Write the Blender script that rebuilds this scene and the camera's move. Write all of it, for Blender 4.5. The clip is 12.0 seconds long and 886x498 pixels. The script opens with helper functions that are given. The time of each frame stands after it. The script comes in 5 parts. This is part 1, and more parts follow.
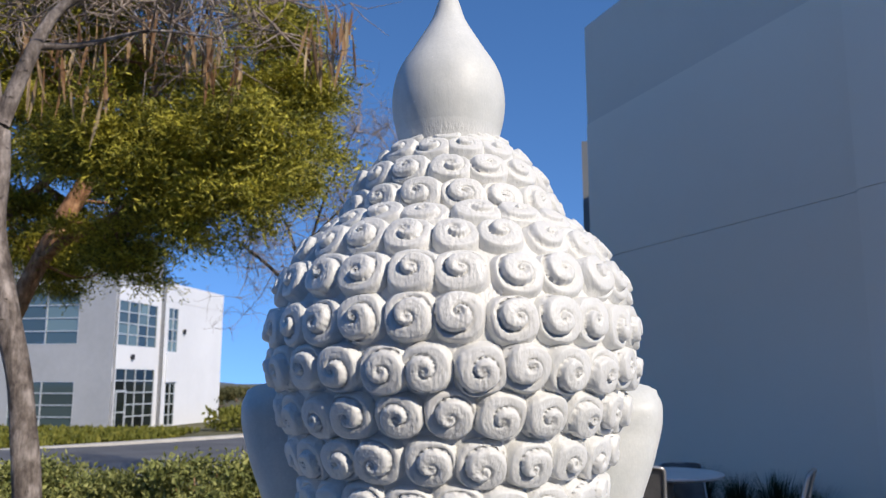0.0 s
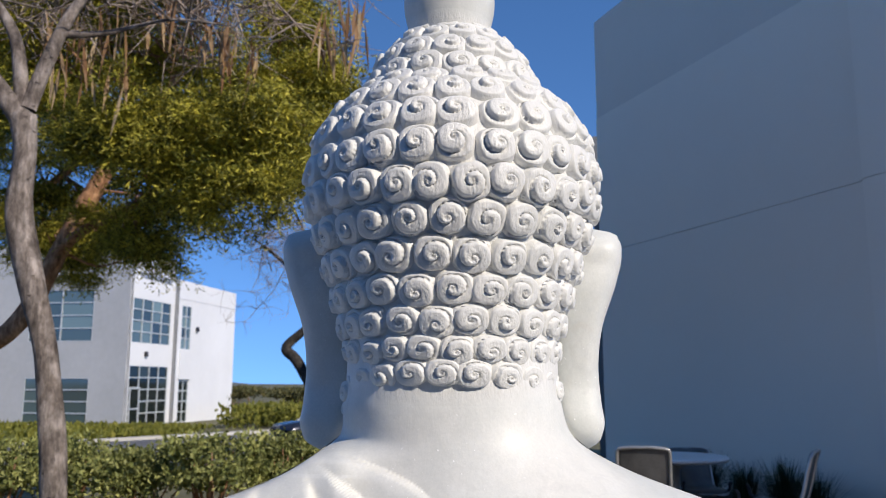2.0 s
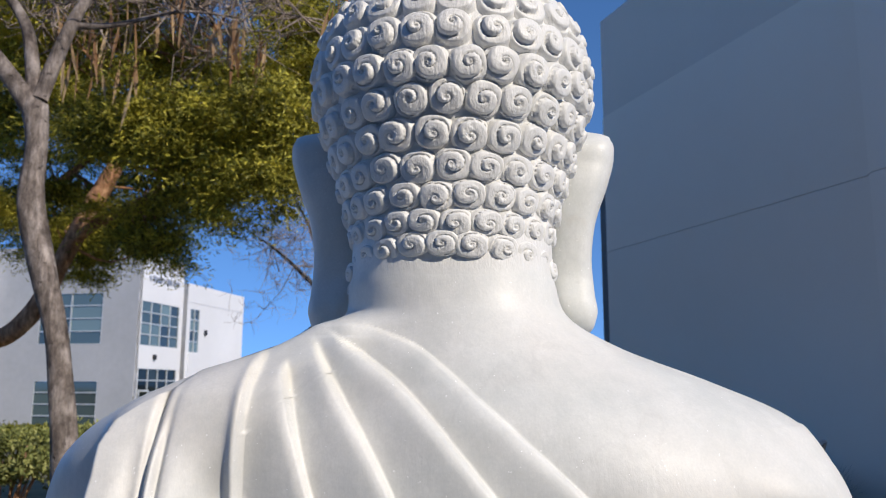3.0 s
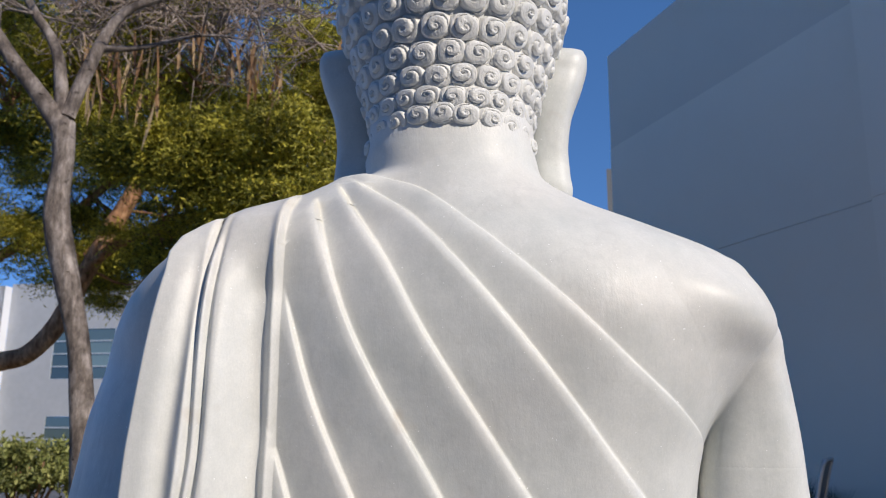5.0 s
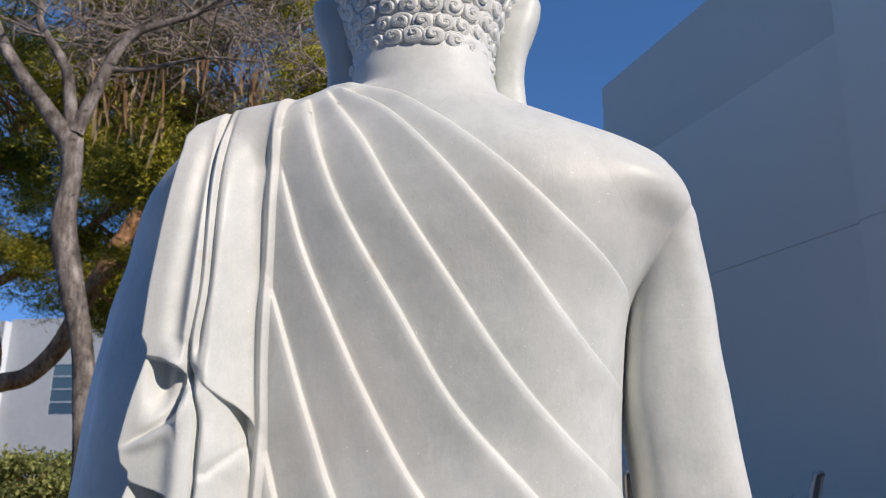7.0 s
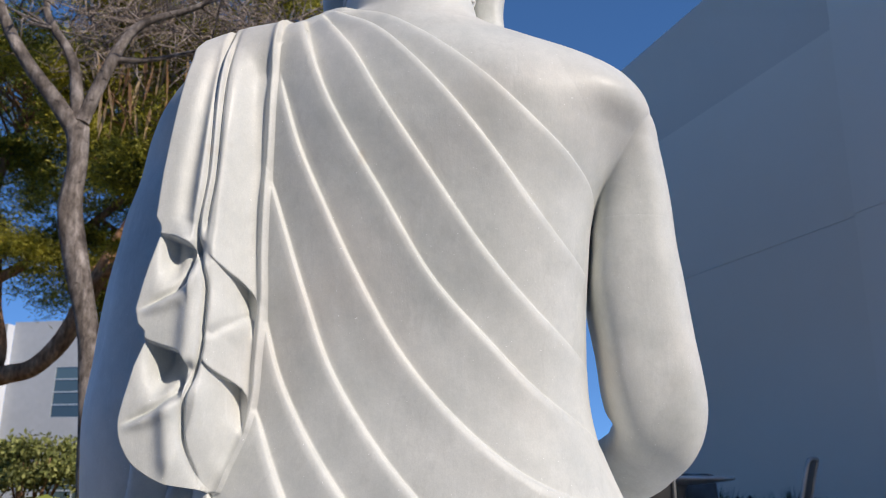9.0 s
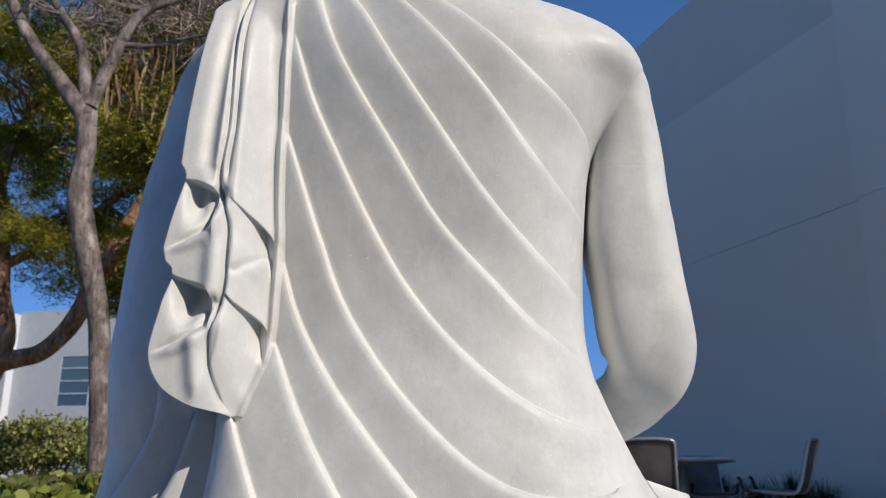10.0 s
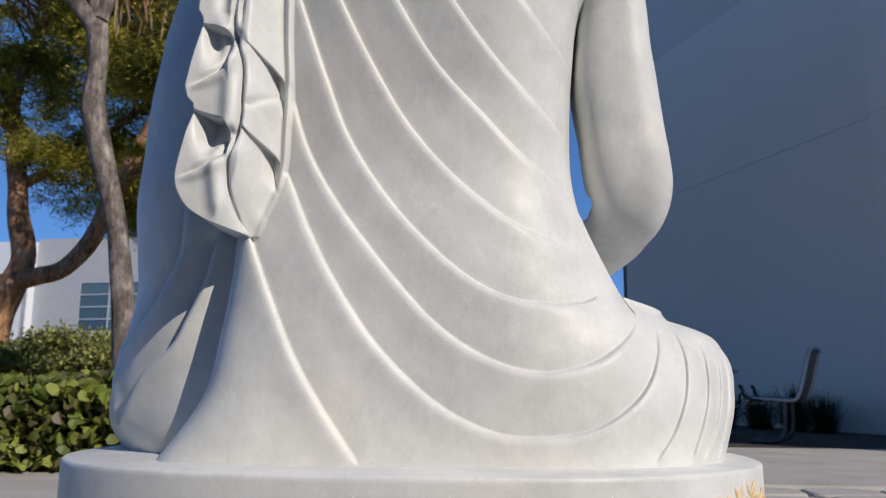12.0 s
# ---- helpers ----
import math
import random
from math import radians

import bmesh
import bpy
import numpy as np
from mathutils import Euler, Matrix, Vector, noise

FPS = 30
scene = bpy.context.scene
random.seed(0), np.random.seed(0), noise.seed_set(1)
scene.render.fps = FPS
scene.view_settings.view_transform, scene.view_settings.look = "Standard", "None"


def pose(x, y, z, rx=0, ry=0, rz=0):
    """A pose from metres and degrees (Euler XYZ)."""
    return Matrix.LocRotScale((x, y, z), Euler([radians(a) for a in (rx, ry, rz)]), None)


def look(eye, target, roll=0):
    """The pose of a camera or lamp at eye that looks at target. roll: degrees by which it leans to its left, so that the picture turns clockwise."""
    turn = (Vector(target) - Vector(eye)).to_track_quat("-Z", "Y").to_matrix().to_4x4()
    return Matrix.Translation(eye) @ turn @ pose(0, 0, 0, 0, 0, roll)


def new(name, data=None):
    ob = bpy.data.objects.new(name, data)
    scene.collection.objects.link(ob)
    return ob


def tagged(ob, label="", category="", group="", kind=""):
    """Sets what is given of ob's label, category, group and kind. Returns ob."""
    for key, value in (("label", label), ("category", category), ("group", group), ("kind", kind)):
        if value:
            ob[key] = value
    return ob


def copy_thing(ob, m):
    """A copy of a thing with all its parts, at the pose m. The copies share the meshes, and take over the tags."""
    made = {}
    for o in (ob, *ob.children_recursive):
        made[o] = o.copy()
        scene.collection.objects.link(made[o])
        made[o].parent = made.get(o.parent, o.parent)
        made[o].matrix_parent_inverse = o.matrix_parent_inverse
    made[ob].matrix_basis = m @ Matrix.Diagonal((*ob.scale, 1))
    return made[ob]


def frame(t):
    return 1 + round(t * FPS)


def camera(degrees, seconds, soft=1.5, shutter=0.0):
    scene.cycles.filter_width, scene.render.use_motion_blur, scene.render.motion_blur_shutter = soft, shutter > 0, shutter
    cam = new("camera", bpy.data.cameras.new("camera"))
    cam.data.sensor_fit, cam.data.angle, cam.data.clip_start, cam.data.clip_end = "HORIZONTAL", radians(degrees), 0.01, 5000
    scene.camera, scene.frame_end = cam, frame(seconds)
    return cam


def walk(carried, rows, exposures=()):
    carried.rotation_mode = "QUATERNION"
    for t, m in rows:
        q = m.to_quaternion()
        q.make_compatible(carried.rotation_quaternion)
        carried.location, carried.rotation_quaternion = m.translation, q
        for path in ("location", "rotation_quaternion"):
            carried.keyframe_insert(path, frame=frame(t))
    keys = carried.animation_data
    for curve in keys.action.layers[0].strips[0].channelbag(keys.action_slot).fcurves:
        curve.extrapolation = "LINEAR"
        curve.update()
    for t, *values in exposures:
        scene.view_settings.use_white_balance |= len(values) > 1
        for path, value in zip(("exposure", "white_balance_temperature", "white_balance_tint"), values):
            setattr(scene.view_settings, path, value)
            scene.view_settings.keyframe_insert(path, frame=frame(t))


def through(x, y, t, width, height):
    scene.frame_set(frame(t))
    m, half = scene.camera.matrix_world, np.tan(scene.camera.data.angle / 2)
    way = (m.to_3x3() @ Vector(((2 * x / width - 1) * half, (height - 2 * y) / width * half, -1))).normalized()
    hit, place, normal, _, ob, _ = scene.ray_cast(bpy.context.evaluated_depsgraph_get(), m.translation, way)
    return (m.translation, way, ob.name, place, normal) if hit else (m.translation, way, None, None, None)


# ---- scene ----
cam = camera(57.3, 12.0, 1.0)
METRES, EYE, TILT, LEAN, TURN = 1.4, 1.65, 9.4, 0.0, 0.0
ROWS = [
    (0.0, 0.0, 0.0, 0.0, -0.0, 0.0, -0.0),
    (0.5, 0.0006, -0.0353, -0.017, 0.18, 0.01, -0.01),
    (1.0, -0.0022, -0.0734, -0.0349, 0.36, 0.01, -0.04),
    (1.5, 0.0036, -0.11, -0.0663, 0.57, 0.02, -0.04),
    (2.0, 0.0074, -0.1277, -0.1023, 0.79, 0.04, -0.02),
    (2.5, 0.014, -0.1434, -0.1484, 1.05, 0.16, -0.01),
    (3.0, 0.0133, -0.1603, -0.189, 1.31, 0.39, 0.04),
    (3.5, 0.0139, -0.1925, -0.2347, 1.56, 0.85, 0.01),
    (5.5, 0.0349, -0.3218, -0.3723, 2.13, 4.07, -0.11),
    (6.0, 0.0465, -0.358, -0.4172, 2.14, 4.87, -0.09),
    (6.5, 0.0553, -0.3825, -0.4545, 2.12, 5.43, -0.07),
    (7.0, 0.0596, -0.4067, -0.4843, 2.08, 5.87, -0.08),
    (9.0, 0.0826, -0.481, -0.6, 2.22, 6.25, -0.08),
    (9.5, 0.0829, -0.506, -0.621, 2.34, 6.04, -0.05),
    (10.0, 0.0832, -0.5317, -0.652, 2.5, 5.56, -0.01),
    (10.5, 0.0865, -0.5548, -0.6783, 2.69, 4.81, 0.03),
    (11.0, 0.0936, -0.5748, -0.7095, 2.94, 3.62, 0.05),
    (11.5, 0.099, -0.5928, -0.7325, 3.15, 2.25, 0.09),
    (12.0, 0.1041, -0.6094, -0.7594, 3.37, 0.57, 0.08),
]
walk(cam, [(t, pose(0, 0, EYE, TILT, LEAN, TURN) @ pose(METRES * x, METRES * y, METRES * z, 90 + pitch, roll, yaw)) for t, x, y, z, yaw, pitch, roll in ROWS],
     exposures=[(0.0, 0.22), (1.5, 0.22), (3.0, 0.14), (3.7, 0.09), (5.5, 0.10), (9.0, 0.02), (12.0, -0.05)])
cam.data.dof.use_dof, cam.data.dof.focus_distance, cam.data.dof.aperture_fstop = True, 0.95, 12.5

# ---- light ----
SUN_AZ, SUN_EL = radians(47), radians(34)  # azimuth from straight behind the first camera towards its right
to_sun = Vector((math.sin(SUN_AZ) * math.cos(SUN_EL), -math.cos(SUN_AZ) * math.cos(SUN_EL), math.sin(SUN_EL)))
world = bpy.data.worlds.new("sky")
scene.world = world
world.use_nodes = True
wn = world.node_tree.nodes
sky = wn.new("ShaderNodeTexSky")
sky.sky_type, sky.sun_disc = "NISHITA", False
sky.sun_elevation, sky.sun_rotation = SUN_EL, math.atan2(to_sun.x, to_sun.y)
sky.air_density, sky.dust_density, sky.ozone_density = 0.55, 0.0, 3.0
wn["Background"].inputs["Strength"].default_value = 0.215
deep = wn.new("ShaderNodeHueSaturation")  # the deep blue of a dry winter sky
deep.inputs["Hue"].default_value, deep.inputs["Saturation"].default_value = 0.500, 1.14
upward = wn.new("ShaderNodeVectorMath")  # clear desert air: little haze along the horizon
upward.operation, upward.inputs[1].default_value = "ADD", (0, 0, 0.20)
world.node_tree.links.new(wn.new("ShaderNodeTexCoord").outputs["Generated"], upward.inputs[0])
unit = wn.new("ShaderNodeVectorMath")
unit.operation = "NORMALIZE"
world.node_tree.links.new(upward.outputs[0], unit.inputs[0])
world.node_tree.links.new(unit.outputs[0], sky.inputs["Vector"])
world.node_tree.links.new(sky.outputs[0], deep.inputs["Color"])
world.node_tree.links.new(deep.outputs[0], wn["Background"].inputs["Color"])
lamp = bpy.data.lights.new("sun", "SUN")
lamp.energy, lamp.angle, lamp.color = 3.75, radians(0.5), (1.0, 0.90, 0.78)
sun = new("sun", lamp)
sun.matrix_world = look(to_sun * 50, (0, 0, 0))

# ---- materials ----
class Mat:
    """A node material under construction."""

    def __init__(self, name, rough=0.6, metal=0.0, spec=0.5):
        self.m = bpy.data.materials.new(name)
        self.m.use_nodes = True
        self.n, self.l = self.m.node_tree.nodes, self.m.node_tree.links
        self.b = self.n["Principled BSDF"]
        self.set("Roughness", rough), self.set("Metallic", metal), self.set("Specular IOR Level", spec)
        self.co = self.n.new("ShaderNodeTexCoord").outputs["Object"]

    def set(self, key, value):
        if isinstance(value, bpy.types.NodeSocket):
            self.l.new(value, self.b.inputs[key])
        else:
            self.b.inputs[key].default_value = value

    def noise(self, scale, detail=4.0, rough=0.55, stretch=None):
        t = self.n.new("ShaderNodeTexNoise")
        t.inputs["Scale"].default_value, t.inputs["Detail"].default_value, t.inputs["Roughness"].default_value = scale, detail, rough
        co = self.co
        if stretch:
            mp = self.n.new("ShaderNodeMapping")
            mp.inputs["Scale"].default_value = stretch
            self.l.new(co, mp.inputs["Vector"])
            co = mp.outputs[0]
        self.l.new(co, t.inputs["Vector"])
        return t.outputs["Fac"]

    def ramp(self, fac, stops):
        r = self.n.new("ShaderNodeValToRGB")
        e = r.color_ramp.elements
        while len(e) < len(stops):
            e.new(0.5)
        for el, (p, c) in zip(e, stops):
            el.position, el.color = p, (c if len(c) == 4 else (*c, 1))
        self.l.new(fac, r.inputs[0])
        return r.outputs[0]

    def grey(self, fac, a, b, va=0.0, vb=1.0):
        r = self.n.new("ShaderNodeMapRange")
        for i, v in zip((1, 2, 3, 4), (a, b, va, vb)):
            r.inputs[i].default_value = v
        self.l.new(fac, r.inputs[0])
        return r.outputs[0]

    def mix(self, fac, a, b, how="MIX"):
        x = self.n.new("ShaderNodeMix")
        x.data_type, x.blend_type = "RGBA", how
        for key, v in ((0, fac), (6, a), (7, b)):
            if isinstance(v, bpy.types.NodeSocket):
                self.l.new(v, x.inputs[key])
            else:
                x.inputs[key].default_value = v if key == 0 or len(v) == 4 else (*v, 1)
        return x.outputs[2]

    def math(self, op, a, b):
        x = self.n.new("ShaderNodeMath")
        x.operation = op
        for i, v in enumerate((a, b)):
            if isinstance(v, bpy.types.NodeSocket):
                self.l.new(v, x.inputs[i])
            else:
                x.inputs[i].default_value = v
        return x.outputs[0]

    def island(self):
        return self.n.new("ShaderNodeNewGeometry").outputs["Random Per Island"]

    def each(self):
        return self.n.new("ShaderNodeObjectInfo").outputs["Random"]

    def bump(self, height, dist, strength=1.0):
        x = self.n.new("ShaderNodeBump")
        x.inputs["Distance"].default_value, x.inputs["Strength"].default_value = dist, strength
        self.l.new(height, x.inputs["Height"])
        self.set("Normal", x.outputs[0])

    def color(self, v):
        self.set("Base Color", v if isinstance(v, bpy.types.NodeSocket) or len(v) == 4 else (*v, 1))
        return self


def two_tone(name, a, b, scale, rough=0.7, fine=60.0, bump=0.002, metal=0.0, spec=0.4, grit=0.25):
    """A surface that wanders between two colours, with fine grain."""
    m = Mat(name, rough, metal, spec)
    col = m.ramp(m.noise(scale, 5), [(0.35, a), (0.65, b)])
    grain = m.noise(fine, 3)
    m.color(m.mix(grit, col, m.ramp(grain, [(0.3, (0.3,) * 3), (0.7, (0.9,) * 3)]), "OVERLAY"))
    if bump:
        m.bump(grain, bump)
    return m.m


def marble_mat():
    m = Mat("white_marble", 0.5, 0, 0.4)
    cloud = m.noise(9, 9, 0.72)
    col = m.ramp(cloud, [(0.32, (0.58, 0.595, 0.57)), (0.5, (0.685, 0.69, 0.66)), (0.66, (0.765, 0.765, 0.73))])
    col = m.mix(m.grey(m.noise(3.1, 5), 0.52, 0.70, 0, 0.34), col, (0.74, 0.665, 0.60))  # warm patches
    col = m.mix(m.grey(m.noise(5.3, 7, 0.68), 0.55, 0.70, 0, 0.45), col, (0.52, 0.545, 0.52))  # grey-green clouds
    vein = m.noise(4.0, 8, 0.6, (1.0, 1.0, 0.55))
    line = m.math("ABSOLUTE", m.math("SUBTRACT", vein, 0.5), 0.0)
    col = m.mix(m.math("MULTIPLY", m.grey(line, 0.012, 0.0), 0.16), col, (0.48, 0.47, 0.45))  # faint veins
    streak = m.noise(34, 6, 0.7, (1, 1, 0.25))  # tool marks left by the rubbing down
    col = m.mix(m.grey(streak, 0.58, 0.75, 0, 0.45), col, (0.83, 0.83, 0.81))
    stain = m.grey(m.noise(7.5, 3), 0.735, 0.80, 0, 0.5)
    col = m.mix(stain, col, (0.50, 0.38, 0.26))  # a few rusty spots
    grain = m.noise(420, 2)
    col = m.mix(m.grey(grain, 0.38, 0.62, 0.0, 0.15), col, (0.50, 0.51, 0.50))
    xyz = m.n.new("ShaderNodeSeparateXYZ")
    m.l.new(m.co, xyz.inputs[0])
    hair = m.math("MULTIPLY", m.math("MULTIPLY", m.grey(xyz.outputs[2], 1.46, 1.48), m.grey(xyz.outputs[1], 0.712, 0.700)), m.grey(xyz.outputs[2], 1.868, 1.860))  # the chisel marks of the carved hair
    col = m.mix(m.math("MULTIPLY", hair, 0.6), col, (0.80, 0.79, 0.765))  # paler stone colour over the carved hair
    speck = m.grey(m.noise(260, 1), 0.76, 0.79)
    m.color(m.mix(speck, col, (0.90, 0.90, 0.89)))
    gloss = m.math("SUBTRACT", m.grey(m.noise(14, 4), 0.3, 0.7, 0.40, 0.56), m.math("MULTIPLY", speck, 0.22))
    m.set("Roughness", m.math("SUBTRACT", gloss, m.math("MULTIPLY", hair, 0.08)))
    rough_cut = m.math("MULTIPLY", hair, m.noise(330, 3, 0.6, (1, 1, 0.35)))
    m.bump(m.math("ADD", m.math("MULTIPLY", rough_cut, 1.5), m.math("ADD", m.math("MULTIPLY", streak, 0.9), m.math("MULTIPLY", m.noise(45, 6, 0.6), 0.6))), 0.0007)
    return m.m


def leaf_mat(name, dark, mid, light, rough=0.5, through=0.25, painted_gloom=0.6):
    m = Mat(name, rough, 0, 0.4)
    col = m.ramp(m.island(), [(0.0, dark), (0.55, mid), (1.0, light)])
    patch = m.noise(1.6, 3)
    # shade between the clumps, painted as dark noise patches in the leaf colour
    col = m.mix(m.grey(patch, 0.5, 0.30, 0, painted_gloom), col, dark)
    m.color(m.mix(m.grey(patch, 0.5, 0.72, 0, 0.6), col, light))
    m.set("Transmission Weight", 0.0)
    # some light passes through the blade
    tr = m.n.new("ShaderNodeBsdfTranslucent")
    m.l.new(m.b.inputs["Base Color"].links[0].from_socket, tr.inputs["Color"])
    add = m.n.new("ShaderNodeMixShader")
    add.inputs[0].default_value = through
    m.l.new(m.b.outputs[0], add.inputs[1]), m.l.new(tr.outputs[0], add.inputs[2])
    m.l.new(add.outputs[0], m.n["Material Output"].inputs["Surface"])
    return m.m


def glass_mat(name, shade, index):
    m = Mat(name, 0.04, 0, 0.9)
    m.color(m.ramp(m.each(), [(0.0, (0.02 * shade, 0.03 * shade, 0.033 * shade)), (0.6, (0.06 * shade, 0.09 * shade, 0.095 * shade)), (1.0, (0.12 * shade, 0.17 * shade, 0.17 * shade))]))
    m.set("IOR", index)
    return m.m


MARBLE = marble_mat()
CONCRETE = two_tone("patio_concrete", (0.37, 0.34, 0.30), (0.46, 0.425, 0.38), 2.2, 0.85, 90, 0.002)
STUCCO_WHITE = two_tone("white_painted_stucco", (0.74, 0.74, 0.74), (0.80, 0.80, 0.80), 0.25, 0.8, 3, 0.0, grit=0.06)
STUCCO_GREY = two_tone("grey_painted_stucco", (0.86, 0.77, 0.66), (0.90, 0.81, 0.69), 0.3, 0.8, 40, 0.0, grit=0.05)
STUCCO_BAND = two_tone("grey_band_stucco", (0.74, 0.66, 0.565), (0.78, 0.695, 0.595), 0.3, 0.8, 40, 0.0, grit=0.05)
STUCCO_PALE = two_tone("pale_grey_stucco", (0.90, 0.81, 0.695), (0.92, 0.83, 0.715), 0.3, 0.8, 40, 0.0, grit=0.05)
STUCCO_DARK = two_tone("slate_stucco", (0.20, 0.21, 0.22), (0.25, 0.26, 0.27), 0.3, 0.8, 40, 0.0, grit=0.05)
# grey paint, darkened further to hold the weaker light on its faces
STUCCO_SHADE = two_tone("shade_grey_stucco", (0.42, 0.425, 0.43), (0.47, 0.475, 0.48), 0.3, 0.8, 3, 0.0, grit=0.06)
GLASS = glass_mat("tinted_window_glass", 1.5, 1.6)
# opaque panes; the dark rooms behind are put into their colour
GLASS_UNLIT = glass_mat("unlit_interior_glass", .25, 1.3)
FRAME = two_tone("pale_window_frame", (0.55, 0.58, 0.58), (0.65, 0.67, 0.67), 3, 0.4, 60, 0.0, 0.3)
DARK = two_tone("dark_metal", (0.03, 0.03, 0.035), (0.05, 0.05, 0.055), 4, 0.5, 60, 0.0, 0.4)
SHELL = two_tone("grey_perforated_metal", (0.10, 0.098, 0.095), (0.15, 0.145, 0.14), 5, 0.5, 160, 0.001, 0.4)
# barely metallic near-white: the steel's bright reflection is put into its colour
BRIGHT_STEEL = two_tone("steel_with_painted_sheen", (0.74, 0.73, 0.71), (0.82, 0.81, 0.79), 6, 0.28, 120, 0.0, 0.1)
STEEL = two_tone("brushed_steel", (0.40, 0.395, 0.39), (0.50, 0.49, 0.48), 6, 0.32, 120, 0.0, 0.6)
ASPHALT = two_tone("asphalt", (0.10, 0.10, 0.103), (0.15, 0.15, 0.153), 0.6, 0.9, 40, 0.004)
KERB = two_tone("kerb_concrete", (0.46, 0.43, 0.38), (0.56, 0.53, 0.48), 1.2, 0.85, 30, 0.003)
EARTH = two_tone("dry_grass_ground", (0.10, 0.095, 0.045), (0.17, 0.15, 0.075), 0.5, 0.95, 14, 0.01)
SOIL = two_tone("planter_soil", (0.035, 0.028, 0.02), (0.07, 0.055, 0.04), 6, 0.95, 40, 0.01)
CAR_PAINT = two_tone("dark_blue_car_paint", (0.015, 0.02, 0.035), (0.025, 0.03, 0.05), 3, 0.25, 60, 0.0, 0.3, 0.6)
RUBBER = two_tone("tyre_rubber", (0.015, 0.015, 0.015), (0.03, 0.03, 0.03), 8, 0.8, 60, 0.001)
HILL = two_tone("far_hill", (0.10, 0.12, 0.13), (0.15, 0.16, 0.16), 0.01, 1.0, 0.2, 0.0)
LEAF_HEDGE = leaf_mat("hedge_leaf", (0.10, 0.075, 0.035), (0.10, 0.15, 0.022), (0.30, 0.33, 0.06), 0.5, 0.2, 0.3)
LEAF_SHRUB = leaf_mat("shrub_leaf", (0.09, 0.10, 0.03), (0.27, 0.30, 0.085), (0.56, 0.55, 0.19), 0.6, 0.3, 0.55)
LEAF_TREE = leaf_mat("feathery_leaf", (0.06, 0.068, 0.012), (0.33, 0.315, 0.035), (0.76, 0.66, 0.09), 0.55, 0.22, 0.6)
LEAF_FAR = leaf_mat("far_bush_leaf", (0.05, 0.055, 0.02), (0.10, 0.10, 0.035), (0.20, 0.17, 0.06), 0.7, 0.15)
LEAF_GRASS = leaf_mat("grass_blade", (0.010, 0.020, 0.008), (0.02, 0.04, 0.014), (0.05, 0.07, 0.03), 0.5, 0.15)
LEAF_YELLOW = leaf_mat("yellow_ground_cover", (0.10, 0.11, 0.012), (0.17, 0.17, 0.02), (0.26, 0.24, 0.04), 0.7, 0.2)
POD = leaf_mat("dry_seed_pod", (0.16, 0.075, 0.03), (0.32, 0.19, 0.09), (0.50, 0.38, 0.22), 0.7, 0.15)


def bark(name, a, b, c):
    m = Mat(name, 0.85, 0, 0.2)
    blotch = m.noise(8, 7, 0.7, (1, 1, 0.6))
    streak = m.noise(26, 6, 0.65, (1, 1, 0.22))
    scar = m.grey(m.noise(16, 3, 0.5, (1, 1, 1.6)), 0.66, 0.72)
    col = m.ramp(blotch, [(0.34, a), (0.5, b), (0.64, c)])
    col = m.mix(0.5, col, m.ramp(streak, [(0.35, (0.15,) * 3), (0.65, (0.9,) * 3)]), "OVERLAY")
    m.color(m.mix(m.math("MULTIPLY", scar, 0.7), col, a))
    m.bump(m.math("ADD", m.math("ADD", streak, blotch), m.math("MULTIPLY", scar, -0.6)), 0.014)
    return m.m


BARK_GREY = bark("grey_bark", (0.06, 0.047, 0.04), (0.17, 0.14, 0.12), (0.32, 0.275, 0.245))
BARK_BROWN = bark("brown_bark", (0.210, 0.105, 0.058), (0.385, 0.210, 0.117), (0.560, 0.345, 0.208))
BARK_DARK = bark("dark_bark", (0.02, 0.018, 0.016), (0.045, 0.04, 0.036), (0.09, 0.08, 0.07))
TWIG = bark("twig_bark", (0.20, 0.155, 0.125), (0.32, 0.255, 0.21), (0.46, 0.38, 0.32))
GILT = two_tone("gilt_paint", (0.62, 0.40, 0.14), (0.78, 0.66, 0.48), 40, 0.55, 200, 0.0006, 0.0)


# ---- mesh helpers ----
def from_arrays(name, verts, quads, smooth=True, tris=None):
    """A mesh from numpy vertices, quads and triangles."""
    me = bpy.data.meshes.new(name)
    quads = np.zeros((0, 4), int) if quads is None else np.asarray(quads)
    tris = np.zeros((0, 3), int) if tris is None else np.asarray(tris)
    me.vertices.add(len(verts))
    me.vertices.foreach_set("co", np.asarray(verts, float).ravel())
    me.loops.add(quads.size + tris.size)
    me.loops.foreach_set("vertex_index", np.concatenate([quads.ravel(), tris.ravel()]).astype(np.int32))
    me.polygons.add(len(quads) + len(tris))
    starts = np.concatenate([np.arange(len(quads)) * 4, quads.size + np.arange(len(tris)) * 3])
    me.polygons.foreach_set("loop_start", starts.astype(np.int32))
    me.polygons.foreach_set("use_smooth", np.full(len(starts), smooth))
    me.update(calc_edges=True)
    me.validate()
    return me


